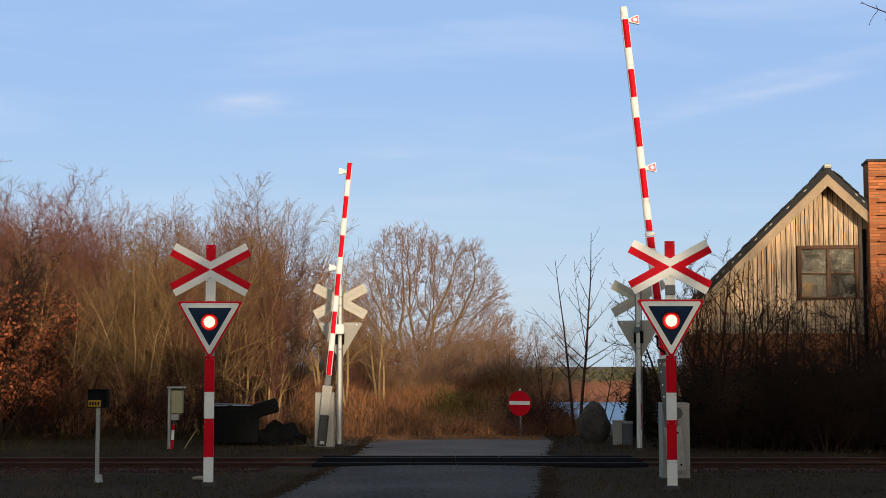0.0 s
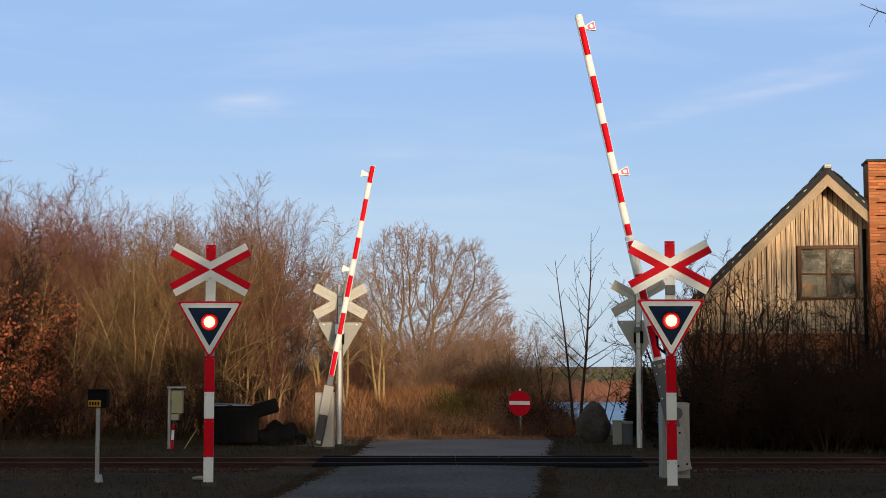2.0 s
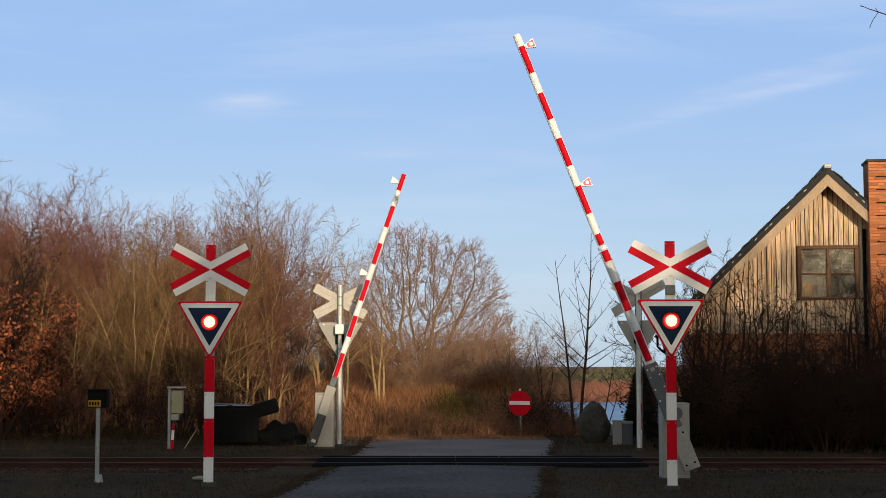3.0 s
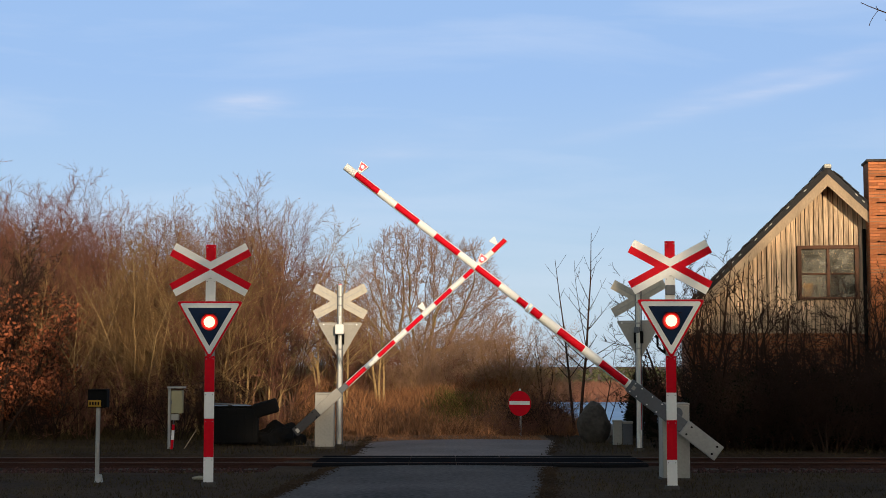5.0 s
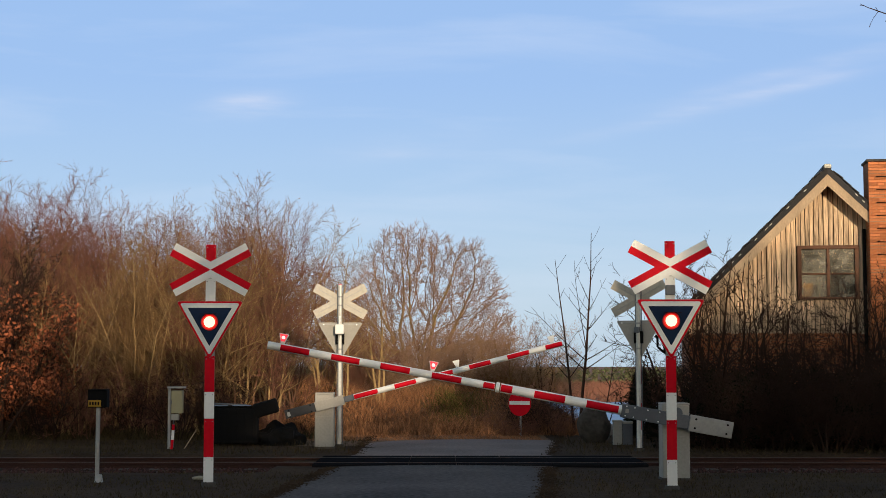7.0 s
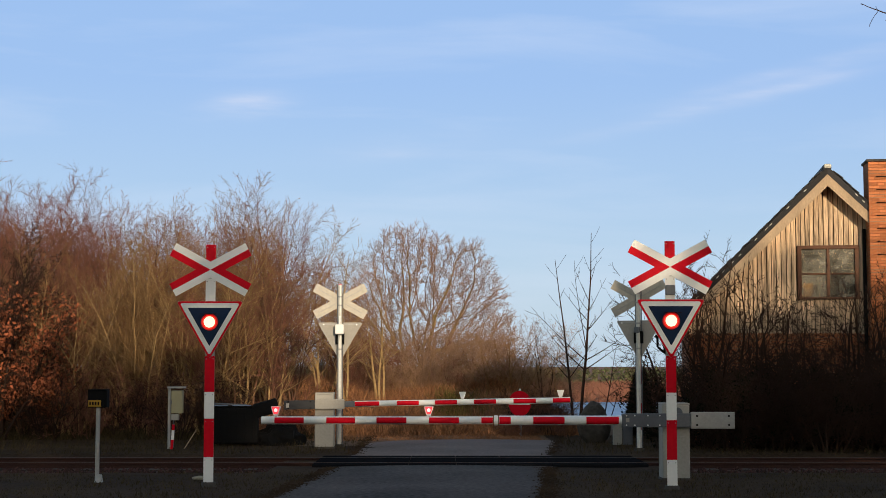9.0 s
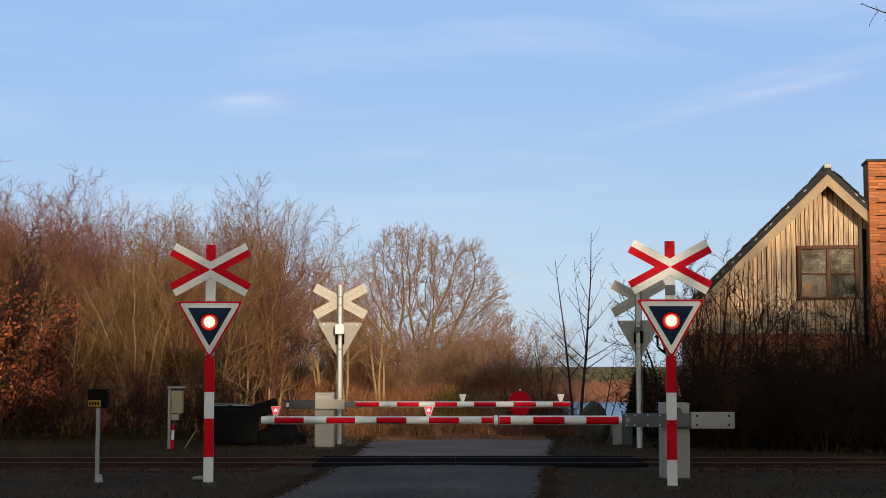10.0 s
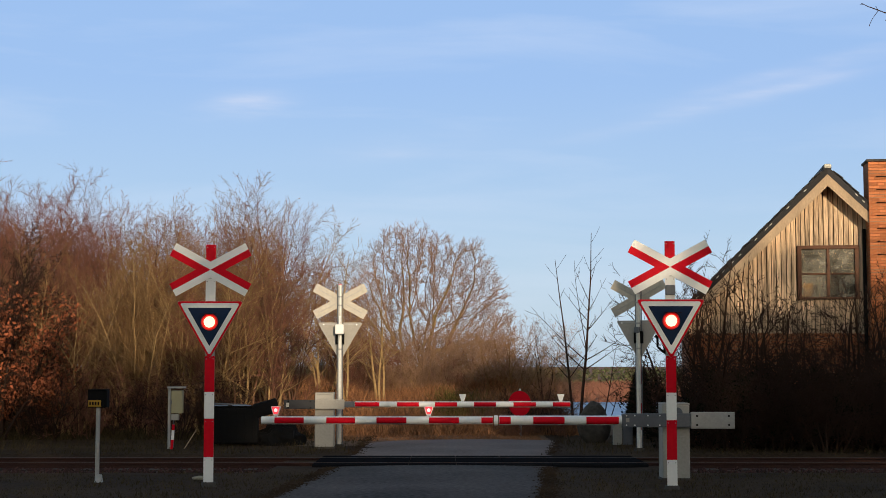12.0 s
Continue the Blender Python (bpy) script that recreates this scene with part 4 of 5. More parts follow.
# ---------- trees and shrubs ----------
def grow(rng, out, p, d, length, r, level, spec):
    n = spec["segs"][level]
    wob, up = spec["wob"][level], spec["up"][level]
    pts, rad = [p], [r]
    dirs = [d]
    for i in range(n):
        d = Vector((d.x + rng.gauss(0, wob), d.y + rng.gauss(0, wob), d.z + rng.gauss(0, wob) + up)).normalized()
        p = p + d * (length / n)
        pts.append(p)
        rad.append(r * (1 - (i + 1) / n * spec["taper"]))
        dirs.append(d)
    out.append((level, pts, rad))
    if level + 1 >= len(spec["segs"]):
        return
    lo, hi = spec["kids"][level]
    for k in range(rng.randint(lo, hi)):
        f = spec["from"][level] + (1 - spec["from"][level]) * (k + rng.random()) / hi
        f = min(f, 0.999)
        i = min(n - 1, int(f * n))
        q = pts[i].lerp(pts[i + 1], f * n - i)
        base = dirs[i + 1]
        a = radians(rng.gauss(spec["angle"][level], 9))
        side = base.orthogonal().normalized()
        side.rotate(Matrix.Rotation(rng.uniform(0, 6.283), 3, base))
        c = (base * math.cos(a) + side * math.sin(a)).normalized()
        L = length * spec["ratio"][level] * (1.15 - 0.6 * f) * rng.uniform(0.7, 1.2)
        grow(rng, out, q, c, L, max(spec["rmin"], rad[i] * spec["rr"][level]), level + 1, spec)


def branch_mesh(name, branches, material):
    V, F = [], []
    for level, pts, rad in branches:
        n = 7 if rad[0] > 0.04 else 3
        o = len(V)
        last = len(pts) - 1
        for i, p in enumerate(pts):
            d = (pts[min(i + 1, last)] - pts[max(i - 1, 0)]).normalized()
            u = d.orthogonal().normalized()
            v = d.cross(u)
            if i == last and rad[i] < 0.004:
                V.append(p[:])
                continue
            for k in range(n):
                a = 6.2832 * k / n
                V.append((p + (u * math.cos(a) + v * math.sin(a)) * rad[i])[:])
        for i in range(last):
            a = o + i * n
            if i == last - 1 and rad[last] < 0.004:
                F += [(a + k, a + (k + 1) % n, o + last * n) for k in range(n)]
            else:
                F += [(a + k, a + (k + 1) % n, a + n + (k + 1) % n, a + n + k) for k in range(n)]
    return joined(name, V, F, material, True)


def leaves(rng, name, points, size, material, spread):
    V, F = [], []
    for p in points:
        c = Vector((rng.gauss(p.x, spread), rng.gauss(p.y, spread), rng.gauss(p.z, spread)))
        u = Vector((rng.gauss(0, 1), rng.gauss(0, 1), rng.gauss(0, 1))).normalized()
        v = u.orthogonal().normalized()
        v.rotate(Matrix.Rotation(rng.uniform(0, 6.28), 3, u))
        w = u.cross(v)
        s = size * rng.uniform(0.6, 1.3)
        o = len(V)
        V += [(c - v * s)[:], (c + w * s * 0.55 + u * s * 0.1)[:], (c + v * s)[:], (c - w * s * 0.55 + u * s * 0.1)[:]]
        F.append((o, o + 1, o + 2, o + 3))
    return joined(name, V, F, material)


def make_tree(seed, spec, stems, bark, twig, label, category="tree", group="", leaf=0, name="tree", leafmat=None, leaf_top=9.0):
    rng = random.Random(seed)
    out = []
    for k in range(stems):
        a = 6.283 * (k + rng.random()) / stems
        lean = radians(rng.gauss(spec["lean"], spec["lean"] * 0.4)) if stems > 1 else radians(2)
        d = Vector((math.sin(lean) * math.cos(a), math.sin(lean) * math.sin(a), math.cos(lean)))
        p = Vector((math.cos(a), math.sin(a), 0)) * (spec.get("clump", 0.12) if stems > 1 else 0) + Vector((0, 0, -0.12))
        grow(rng, out, p, d, spec["height"] * rng.uniform(0.72, 1.05) if stems > 1 else spec["height"], spec["r"] * rng.uniform(0.7, 1.1), 0, spec)
    t = thing(name, pose(0, 0, 0), label, category, group)
    a = new("trunk", branch_mesh("trunk", [b for b in out if b[0] <= 1], bark))
    b = new("crown", branch_mesh("crown", [b for b in out if b[0] > 1], twig))
    a.parent = b.parent = t
    if leaf:
        tips = [q for lev, pts, rad in out if lev >= 2 for q in pts[1:] if q.z < leaf_top * rng.uniform(0.4, 1.0)]
        c = new("foliage", leaves(rng, "foliage", [rng.choice(tips) for _ in range(leaf)], 0.055, leafmat or M_LEAF, 0.08))
        c.parent = t
    return t


UPRIGHT = dict(segs=(8, 5, 4, 2), wob=(0.11, 0.15, 0.19, 0.22), up=(0.03, 0.06, 0.04, 0.03), taper=0.93, kids=((15, 18), (8, 10), (3, 4)), angle=(36, 40, 42), ratio=(0.40, 0.45, 0.5),
               rr=(0.6, 0.65, 0.65), rmin=0.0068, height=6.9, r=0.052, lean=10, clump=0.35)
UPRIGHT["from"] = (0.16, 0.12, 0.1)
SPARSE = dict(segs=(9, 6, 4), wob=(0.05, 0.10, 0.12), up=(0.03, 0.06, 0.05), taper=0.93, kids=((11, 13), (5, 6)), angle=(48, 42), ratio=(0.46, 0.45), rr=(0.5, 0.55), rmin=0.006, height=5.2, r=0.065, lean=8, clump=0.1)
SPARSE["from"] = (0.25, 0.2)
SHRUB = dict(segs=(6, 5, 3, 2), wob=(0.16, 0.2, 0.22, 0.25), up=(0.02, 0.02, 0.02, 0.01), taper=0.9, kids=((8, 10), (6, 8), (3, 4)), angle=(45, 45, 45), ratio=(0.5, 0.5, 0.5), rr=(0.55, 0.55, 0.6),
             rmin=0.005, height=2.9, r=0.028, lean=26, clump=0.3)
SHRUB["from"] = (0.1, 0.1, 0.1)

GNARLY = dict(segs=(7, 5, 4, 2), wob=(0.14, 0.2, 0.2, 0.2), up=(0.02, 0.03, 0.04, 0.04), taper=0.88, kids=((7, 9), (5, 6), (3, 4)), angle=(50, 45, 42), ratio=(0.55, 0.5, 0.5), rr=(0.6, 0.55, 0.6),
              rmin=0.008, height=3.9, r=0.06, lean=24, clump=0.25)
GNARLY["from"] = (0.2, 0.15, 0.1)


def colonise(rng, pts, parent, aim, step, reach, kill, rounds, lift):
    """Branches that grow towards the points of a crown, forking where the points part them."""
    pts, parent = [np.array(p, float) for p in pts], list(parent)
    best = np.full(len(aim), 1e9)
    who = np.zeros(len(aim), int)
    kids = {}
    fresh = range(len(pts))
    for _ in range(rounds):
        for i in fresh:
            d = np.linalg.norm(aim - pts[i], axis=1)
            near = d < best
            best[near], who[near] = d[near], i
        alive = best > kill
        aim, best, who = aim[alive], best[alive], who[alive]
        pull = best < reach
        if not pull.any():
            break
        start = len(pts)
        for i in np.unique(who[pull]):
            if kids.get(i, 0) >= 3:
                continue
            v = aim[pull & (who == i)] - pts[i]
            d = (v / np.linalg.norm(v, axis=1)[:, None]).mean(axis=0)
            out = pts[i] - np.array((0.1, 0, 1.2))
            d = d / (np.linalg.norm(d) + 1e-6) + rng.normal(0, 0.15, 3) + np.array((0, 0, lift)) + 0.22 * out / np.linalg.norm(out)
            if parent[i] >= 0:
                old = pts[i] - pts[parent[i]]
                d = d + 0.35 * old / (np.linalg.norm(old) + 1e-6)
            pts.append(pts[i] + d / np.linalg.norm(d) * step)
            parent.append(int(i))
            kids[i] = kids.get(i, 0) + 1
        fresh = range(start, len(pts))
        if start == len(pts):
            break
    return pts, parent


def limbs_of(pts, parent, tip, power):
    """Cuts the grown nodes into tapering limbs, each following its thickest child."""
    n = len(pts)
    area = np.zeros(n)
    below = [[] for _ in range(n)]
    for i in range(n - 1, -1, -1):
        if not below[i]:
            area[i] = tip ** power
        if parent[i] >= 0:
            area[parent[i]] += area[i]
            below[parent[i]].append(i)
    rad = area ** (1 / power)
    out, heads = [], [(0, -1)]
    while heads:
        i, before = heads.pop()
        line, r = ([Vector(pts[before])], [rad[i]]) if before >= 0 else ([], [])
        while True:
            line.append(Vector(pts[i]))
            r.append(rad[i])
            ch = sorted(below[i], key=lambda c: -rad[c])
            if not ch:
                break
            heads += [(c, i) for c in ch[1:]]
            i = ch[0]
        if len(line) > 1:
            out.append((0, line, r))
    return out


def dome_tree(label):
    """A short double bole from which limbs fork into a wide dome of fine twigs."""
    rng = np.random.default_rng(77)
    aim = []
    while len(aim) < 3600:
        v = rng.uniform(-1, 1, 3)
        q = np.linalg.norm(v)
        if 0.25 < q < 1 and rng.random() < 0.35 + 0.65 * q:
            lump = 1 + 0.10 * noise.noise((v[0] * 2.0, v[1] * 2.0, v[2] * 2.0 + 7))
            aim.append((0.3 + v[0] * 4.45 * lump, v[1] * 3.5 * lump, 4.0 + v[2] * (5.15 if v[2] > 0 else 1.5) * lump))
    bole = [(0, 0, -0.3), (0.02, 0, 0.5), (0, 0.03, 1.2), (0.02, 0, 1.8), (0.15, 0, 2.4), (0.3, 0, 3.0), (-0.2, 0.1, 1.5), (-0.4, 0.1, 2.1), (-0.55, 0.1, 2.8)]
    pts, parent = colonise(rng, bole, (-1, 0, 1, 2, 3, 4, 2, 6, 7), np.array(aim), 0.2, 1.7, 0.3, 60, 0.02)
    out = limbs_of(pts, parent, 0.0105, 2.15)
    r2 = random.Random(5)
    twigs = []
    for _, line, rad in out:
        for p, q, r in zip(line, line[1:], rad[1:]):
            if r > 0.024:
                continue
            away = (q - Vector((0.2, 0, 1.5))).normalized()
            for _ in range(2):
                d = ((q - p).normalized() * 0.5 + away * 0.6 + Vector((r2.gauss(0, 0.6), r2.gauss(0, 0.6), r2.gauss(0.05, 0.5)))).normalized()
                mid = q + d * r2.uniform(0.15, 0.35)
                e = mid + (d + Vector((r2.gauss(0, 0.35), r2.gauss(0, 0.35), r2.gauss(0.15, 0.3)))).normalized() * r2.uniform(0.15, 0.4)
                twigs.append((3, [q, mid, e], [0.0085, 0.0075, 0.005]))
                for _ in range(2):
                    f = mid + (d + Vector((r2.gauss(0, 0.8), r2.gauss(0, 0.8), r2.gauss(0.1, 0.7)))).normalized() * r2.uniform(0.12, 0.3)
                    twigs.append((3, [mid, mid.lerp(f, 0.5), f], [0.007, 0.006, 0.005]))
    t = thing("tree", pose(0, 0, 0), label, "tree")
    trunk = new("trunk", branch_mesh("trunk", [b for b in out if b[2][0] > 0.045], M_BARK_DOME))
    crown = new("crown", branch_mesh("crown", [b for b in out if b[2][0] <= 0.045] + twigs, M_TWIG_GREY))
    trunk.parent = crown.parent = t
    return t


def sapling(label, leader, side, seed):
    """A straight leader (height, lean) with side shoots, each at a height, a slant to the left or right, and a length."""
    rng = random.Random(seed)
    out = []

    def shoot(p, slant, length, r, level, depth):
        d = Vector((math.sin(radians(slant)), depth, math.cos(radians(slant)))).normalized()
        n = max(4, int(length / 0.28))
        pts, rad = [p], [r]
        for i in range(n):
            d = (d + Vector((rng.gauss(0, 0.05 if level else 0.015), rng.gauss(0, 0.03), 0.015 + 0.02 * level))).normalized()
            p = p + d * (length / n)
            pts.append(p)
            rad.append(max(0.005, r * (1 - 0.85 * (i + 1) / n)))
        out.append((level, pts, rad))
        if level < 3:
            for k in range(int(length * (2.6 if level else 1.6))):
                i = rng.randint(max(1, n // 3), n - 1)
                shoot(pts[i], slant + rng.choice((-1, 1)) * rng.uniform(25, 48), min(0.55, length * rng.uniform(0.1, 0.24)), max(0.006, rad[i] * 0.5), 3, rng.gauss(0, 0.3))
        return pts, rad

    for hgt, lean, x0, r in leader:
        pts, rad = shoot(Vector((x0, 0, -0.15)), lean, hgt, r, 0, 0)
        for f, slant, length in (side if hgt == leader[0][0] else [(a * 0.95, -b * 0.8, c * 0.7) for a, b, c in side[::2]]):
            i = min(len(pts) - 2, int(f * len(pts)))
            shoot(pts[i], slant, length, max(0.012, rad[i] * 0.55), 1, rng.gauss(0, 0.2))
    t = thing("tree", pose(0, 0, 0), label, "tree", "saplings by the shore")
    a = new("trunk", branch_mesh("trunk", [b for b in out if b[0] == 0], M_TWIG_DARK))
    b = new("crown", branch_mesh("crown", [b for b in out if b[0] > 0], M_TWIG_DARK))
    a.parent = b.parent = t
    return t


def at(x, y, s=1.0, turn=0.0, sz=None):
    return Matrix.Translation((x, y, ground_z(x, y) - 0.02)) @ Matrix.Rotation(radians(turn), 4, "Z") @ Matrix.Diagonal((s, s, sz or s, 1))


def put(kinds, places, rng):
    """The first use of each kind is the built one, the rest are copies."""
    used = set()
    for i, (k, x, y, s) in enumerate(places):
        m = at(x, y, s * rng.uniform(0.96, 1.04), rng.uniform(0, 360), s * rng.uniform(0.97, 1.05))
        if k not in used:
            kinds[k].matrix_basis = m
            used.add(k)
        else:
            t = copy_thing(kinds[k], pose(0, 0, 0))
            t.matrix_basis = m


def build_trees():
    rng = random.Random(12)
    g = "bare young trees of the wood"
    kinds = [
        make_tree(1, UPRIGHT, 6, M_BARK_PALE, M_TWIG_OLIVE, "bare multi-stemmed tree with olive-brown twigs", "tree", g),
        make_tree(2, UPRIGHT, 7, M_BARK_MID, M_TWIG_RED, "bare multi-stemmed tree with reddish-brown twigs", "tree", g),
        make_tree(3, UPRIGHT, 5, M_BARK_PALE, M_TWIG_GREY, "bare multi-stemmed tree with grey-brown twigs", "tree", g),
        make_tree(4, UPRIGHT, 6, M_BARK_MID, M_TWIG_RED, "bare multi-stemmed tree with reddish-brown twigs", "tree", g),
    ]
    # tops fall from 7.6 m in the far corner of the wood to 5 m near the road
    places = []
    for row, (y, step) in enumerate(((41.3, 1.0), (43.6, 1.05), (46.5, 1.1), (50.0, 1.2), (54.0, 1.4))):
        x = -13.8 - row * 0.9
        while x < -4.2 - row * 0.25:
            f = (x + 13.5) / 10.5
            s = (0.83 - 0.03 * max(0, f) ** 1.5) * rng.uniform(0.84, 1.06) * (1 + 0.03 * row)
            if x < -12.6:
                s *= 1.04
            tone = noise.noise((x * 0.45, y * 0.2, 4))
            places.append((rng.choice((1, 3)) if tone > 0.12 or x < -10.9 else rng.choice((0, 0, 2)) if tone < -0.05 else rng.choice((0, 1, 2, 3)), x + rng.uniform(-0.3, 0.3), y + rng.uniform(-0.9, 0.9), s))
            x += step * rng.uniform(0.85, 1.2)
    places += [(1, -13.1, 42.5, 0.98), (3, -12.4, 44.5, 0.9), (2, -3.75, 46.5, 0.64), (0, -3.9, 51.0, 0.66), (1, -3.3, 50.0, 0.5)]
    # low trees across the end of the lane
    for x in (-3.4, -2.7):
        places.append((rng.choice((0, 1, 3)), x + rng.uniform(-0.3, 0.3), rng.uniform(54, 60), rng.uniform(0.4, 0.48) - 0.05 * max(0, x - 1)))
    put(kinds, places, rng)

    big = dome_tree("broad round-crowned bare tree on the bank")
    big.matrix_basis = at(-1.25, 70, 1.0, 0)
    sap = [make_tree(31, SPARSE, 2, M_TWIG_DARK, M_TWIG_DARK, "slender sparse bare sapling by the shore", "tree", "saplings by the shore"),
           make_tree(32, SPARSE, 3, M_TWIG_DARK, M_TWIG_DARK, "slender sparse bare sapling by the shore", "tree", "saplings by the shore")]
    put(sap, [(1, 3.2, 46.5, 0.5), (0, -6.3, 46, 1.02), (1, -9.4, 47, 0.98)], rng)
    tall = sapling("tall slender bare sapling with two stems by the shore", [(5.9, 5.0, 0.05, 0.054), (5.15, -7, -0.05, 0.046)],
                   [(0.40, 64, 1.6), (0.50, 44, 1.35), (0.38, -52, 2.2), (0.42, -4, 2.6), (0.60, 32, 1.1), (0.66, -28, 1.0), (0.35, 58, 1.4), (0.73, 26, 0.7), (0.55, -40, 1.1), (0.34, -50, 1.8), (0.8, -22, 0.5)], 3)
    tall.matrix_basis = at(3.82, 42.0)
    low = sapling("low bare sapling by the shore", [(2.75, 10, 0.0, 0.032), (2.2, 20, 0.1, 0.025)], [(0.45, 52, 1.1), (0.5, -35, 0.6), (0.6, 40, 0.7)], 8)
    low.matrix_basis = at(4.55, 42.6)
    pale = [make_tree(35, dict(SPARSE, lean=6, rmin=0.008), 3, M_BARK_PALE, M_TWIG_OLIVE, "slender pale-stemmed young tree on the bank", "tree", "pale-stemmed trees on the bank"),
            make_tree(36, dict(SPARSE, lean=5, rmin=0.008), 2, M_BARK_PALE, M_TWIG_GREY, "slender pale-stemmed young tree on the bank", "tree", "pale-stemmed trees on the bank")]
    put(pale, [(0, -2.0, 47.0, 0.85), (1, -2.95, 45.5, 0.9), (0, -4.75, 41.2, 0.85), (0, -5.5, 41.0, 0.9)], rng)

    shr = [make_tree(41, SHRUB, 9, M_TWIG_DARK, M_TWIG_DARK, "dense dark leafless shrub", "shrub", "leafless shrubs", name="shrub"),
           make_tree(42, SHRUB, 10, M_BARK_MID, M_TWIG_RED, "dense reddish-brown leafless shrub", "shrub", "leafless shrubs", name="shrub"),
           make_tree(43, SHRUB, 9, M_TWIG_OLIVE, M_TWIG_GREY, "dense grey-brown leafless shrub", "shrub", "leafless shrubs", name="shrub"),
           # near-black leaves are added to fill in the shade before the house
           make_tree(44, SHRUB, 9, M_TWIG_DARK, M_TWIG_DARK, "shrub with near-black leaves added for the shade before the house", "shrub", "dark shrubs by the house", leaf=3500, name="shrub", leafmat=M_NEEDLE)]
    places = []
    x = -10.3
    while x < -3.2:
        places.append((rng.choice((0, 1, 1)), x, rng.uniform(38.6, 40.2), rng.uniform(0.6, 0.95) if x < -5.6 else rng.uniform(0.3, 0.5)))
        x += rng.uniform(0.65, 0.95)
    # on the bank
    for x in (-3.0, -2.1, -1.3, -0.5, 0.4, 1.2, 1.9, 2.7, 3.3):
        places.append((rng.choice((1, 1, 2)), x, rng.uniform(48, 51), rng.uniform(0.5, 0.75)))
    x = -4.2
    while x < 2.2:
        places.append((rng.choice((1, 2, 2)), x, rng.uniform(51.5, 56), rng.uniform(0.75, 1.0)))
        x += rng.uniform(0.6, 0.9)
    x = -5.0
    while x < 1.0:
        places.append((rng.choice((1, 2)), x, rng.uniform(56.5, 60), rng.uniform(0.95, 1.2)))
        x += rng.uniform(0.55, 0.85)
    for x in (1.6, 2.3, 2.9, 3.6):
        places.append((2, x, rng.uniform(46, 47.5), rng.uniform(0.75, 0.95)))
    for x, y, s in ((2.6, 41.6, 0.42), (3.0, 41.3, 0.45), (2.1, 40.5, 0.2), (1.8, 40.6, 0.2), (2.4, 40.5, 0.2), (3.3, 40.2, 0.36), (2.3, 42.0, 0.5), (2.9, 42.3, 0.5), (1.5, 41.6, 0.3)):
        places.append((1 if s < 0.45 else 0, x, y, s))
    # in front of the house
    x = 5.95
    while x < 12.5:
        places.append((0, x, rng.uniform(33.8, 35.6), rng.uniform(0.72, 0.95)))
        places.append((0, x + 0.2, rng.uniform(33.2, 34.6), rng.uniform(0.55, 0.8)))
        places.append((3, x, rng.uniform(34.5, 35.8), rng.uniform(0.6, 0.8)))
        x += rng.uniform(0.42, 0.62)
    put(shr, places, rng)

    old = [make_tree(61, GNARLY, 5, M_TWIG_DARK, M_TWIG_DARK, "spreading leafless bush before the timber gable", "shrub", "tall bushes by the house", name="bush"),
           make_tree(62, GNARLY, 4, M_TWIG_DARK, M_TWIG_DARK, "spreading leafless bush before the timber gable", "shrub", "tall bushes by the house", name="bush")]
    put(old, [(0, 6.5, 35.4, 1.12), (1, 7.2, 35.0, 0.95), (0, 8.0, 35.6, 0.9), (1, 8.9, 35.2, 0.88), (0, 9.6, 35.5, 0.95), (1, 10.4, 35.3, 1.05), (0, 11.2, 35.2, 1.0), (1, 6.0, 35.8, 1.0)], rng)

    beech = make_tree(51, dict(UPRIGHT, height=5.2, lean=16), 7, M_TWIG_DARK, M_TWIG_DARK, "young beech that keeps its withered orange-brown leaves", "tree", "young beeches in withered leaf", leaf=4600, leaf_top=3.9)
    put([beech], [(0, -11.9, 38.8, 1.0), (0, -11.0, 39.4, 0.55), (0, -12.6, 40.6, 1.1)], rng)

    # small dark spruce
    sp = thing("spruce", at(5.35, 40.0), "small dark spruce by the shore", "tree")
    part("trunk", tube((0, 0, -0.1), (0, 0, 1.75), 0.035, 0.008, n=8), M_TWIG_DARK, sp)
    V, F = [], []
    for _ in range(5200):
        f = rng.random()
        z = 0.1 + 1.75 * f
        r = 0.48 * (1 - f) ** 0.8 * math.sqrt(rng.random()) + 0.02
        a = rng.uniform(0, 6.28)
        c = Vector((math.cos(a) * r, math.sin(a) * r, z - r * 0.2))
        d = Vector((math.cos(a), math.sin(a), rng.uniform(-0.3, 0.4))).normalized()
        u = d.orthogonal().normalized() * 0.026
        o = len(V)
        V += [(c - u)[:], (c + u)[:], (c + d * rng.uniform(0.08, 0.15))[:]]
        F.append((o, o + 1, o + 2))
    nd = new("needles", joined("needles", V, F, M_NEEDLE))
    nd.parent = sp

    # a tree beside the road: one hanging branch reaches over it
    t = thing("roadside_tree", pose(7.6, 17.0, 0), "bare roadside tree with an overhanging branch", "tree")
    r2 = random.Random(5)
    out = [(0, [Vector((0, 0, -0.2)), Vector((0.05, 0, 2)), Vector((0, 0.1, 4.5)), Vector((-0.1, 0, 7.2))], [0.16, 0.14, 0.11, 0.06]),
           (1, [Vector((0, 0.1, 4.6)), Vector((-0.7, 0.05, 5.4)), Vector((-1.4, 0, 5.85)), Vector((-1.9, 0, 6.0))], [0.05, 0.035, 0.018, 0.010])]
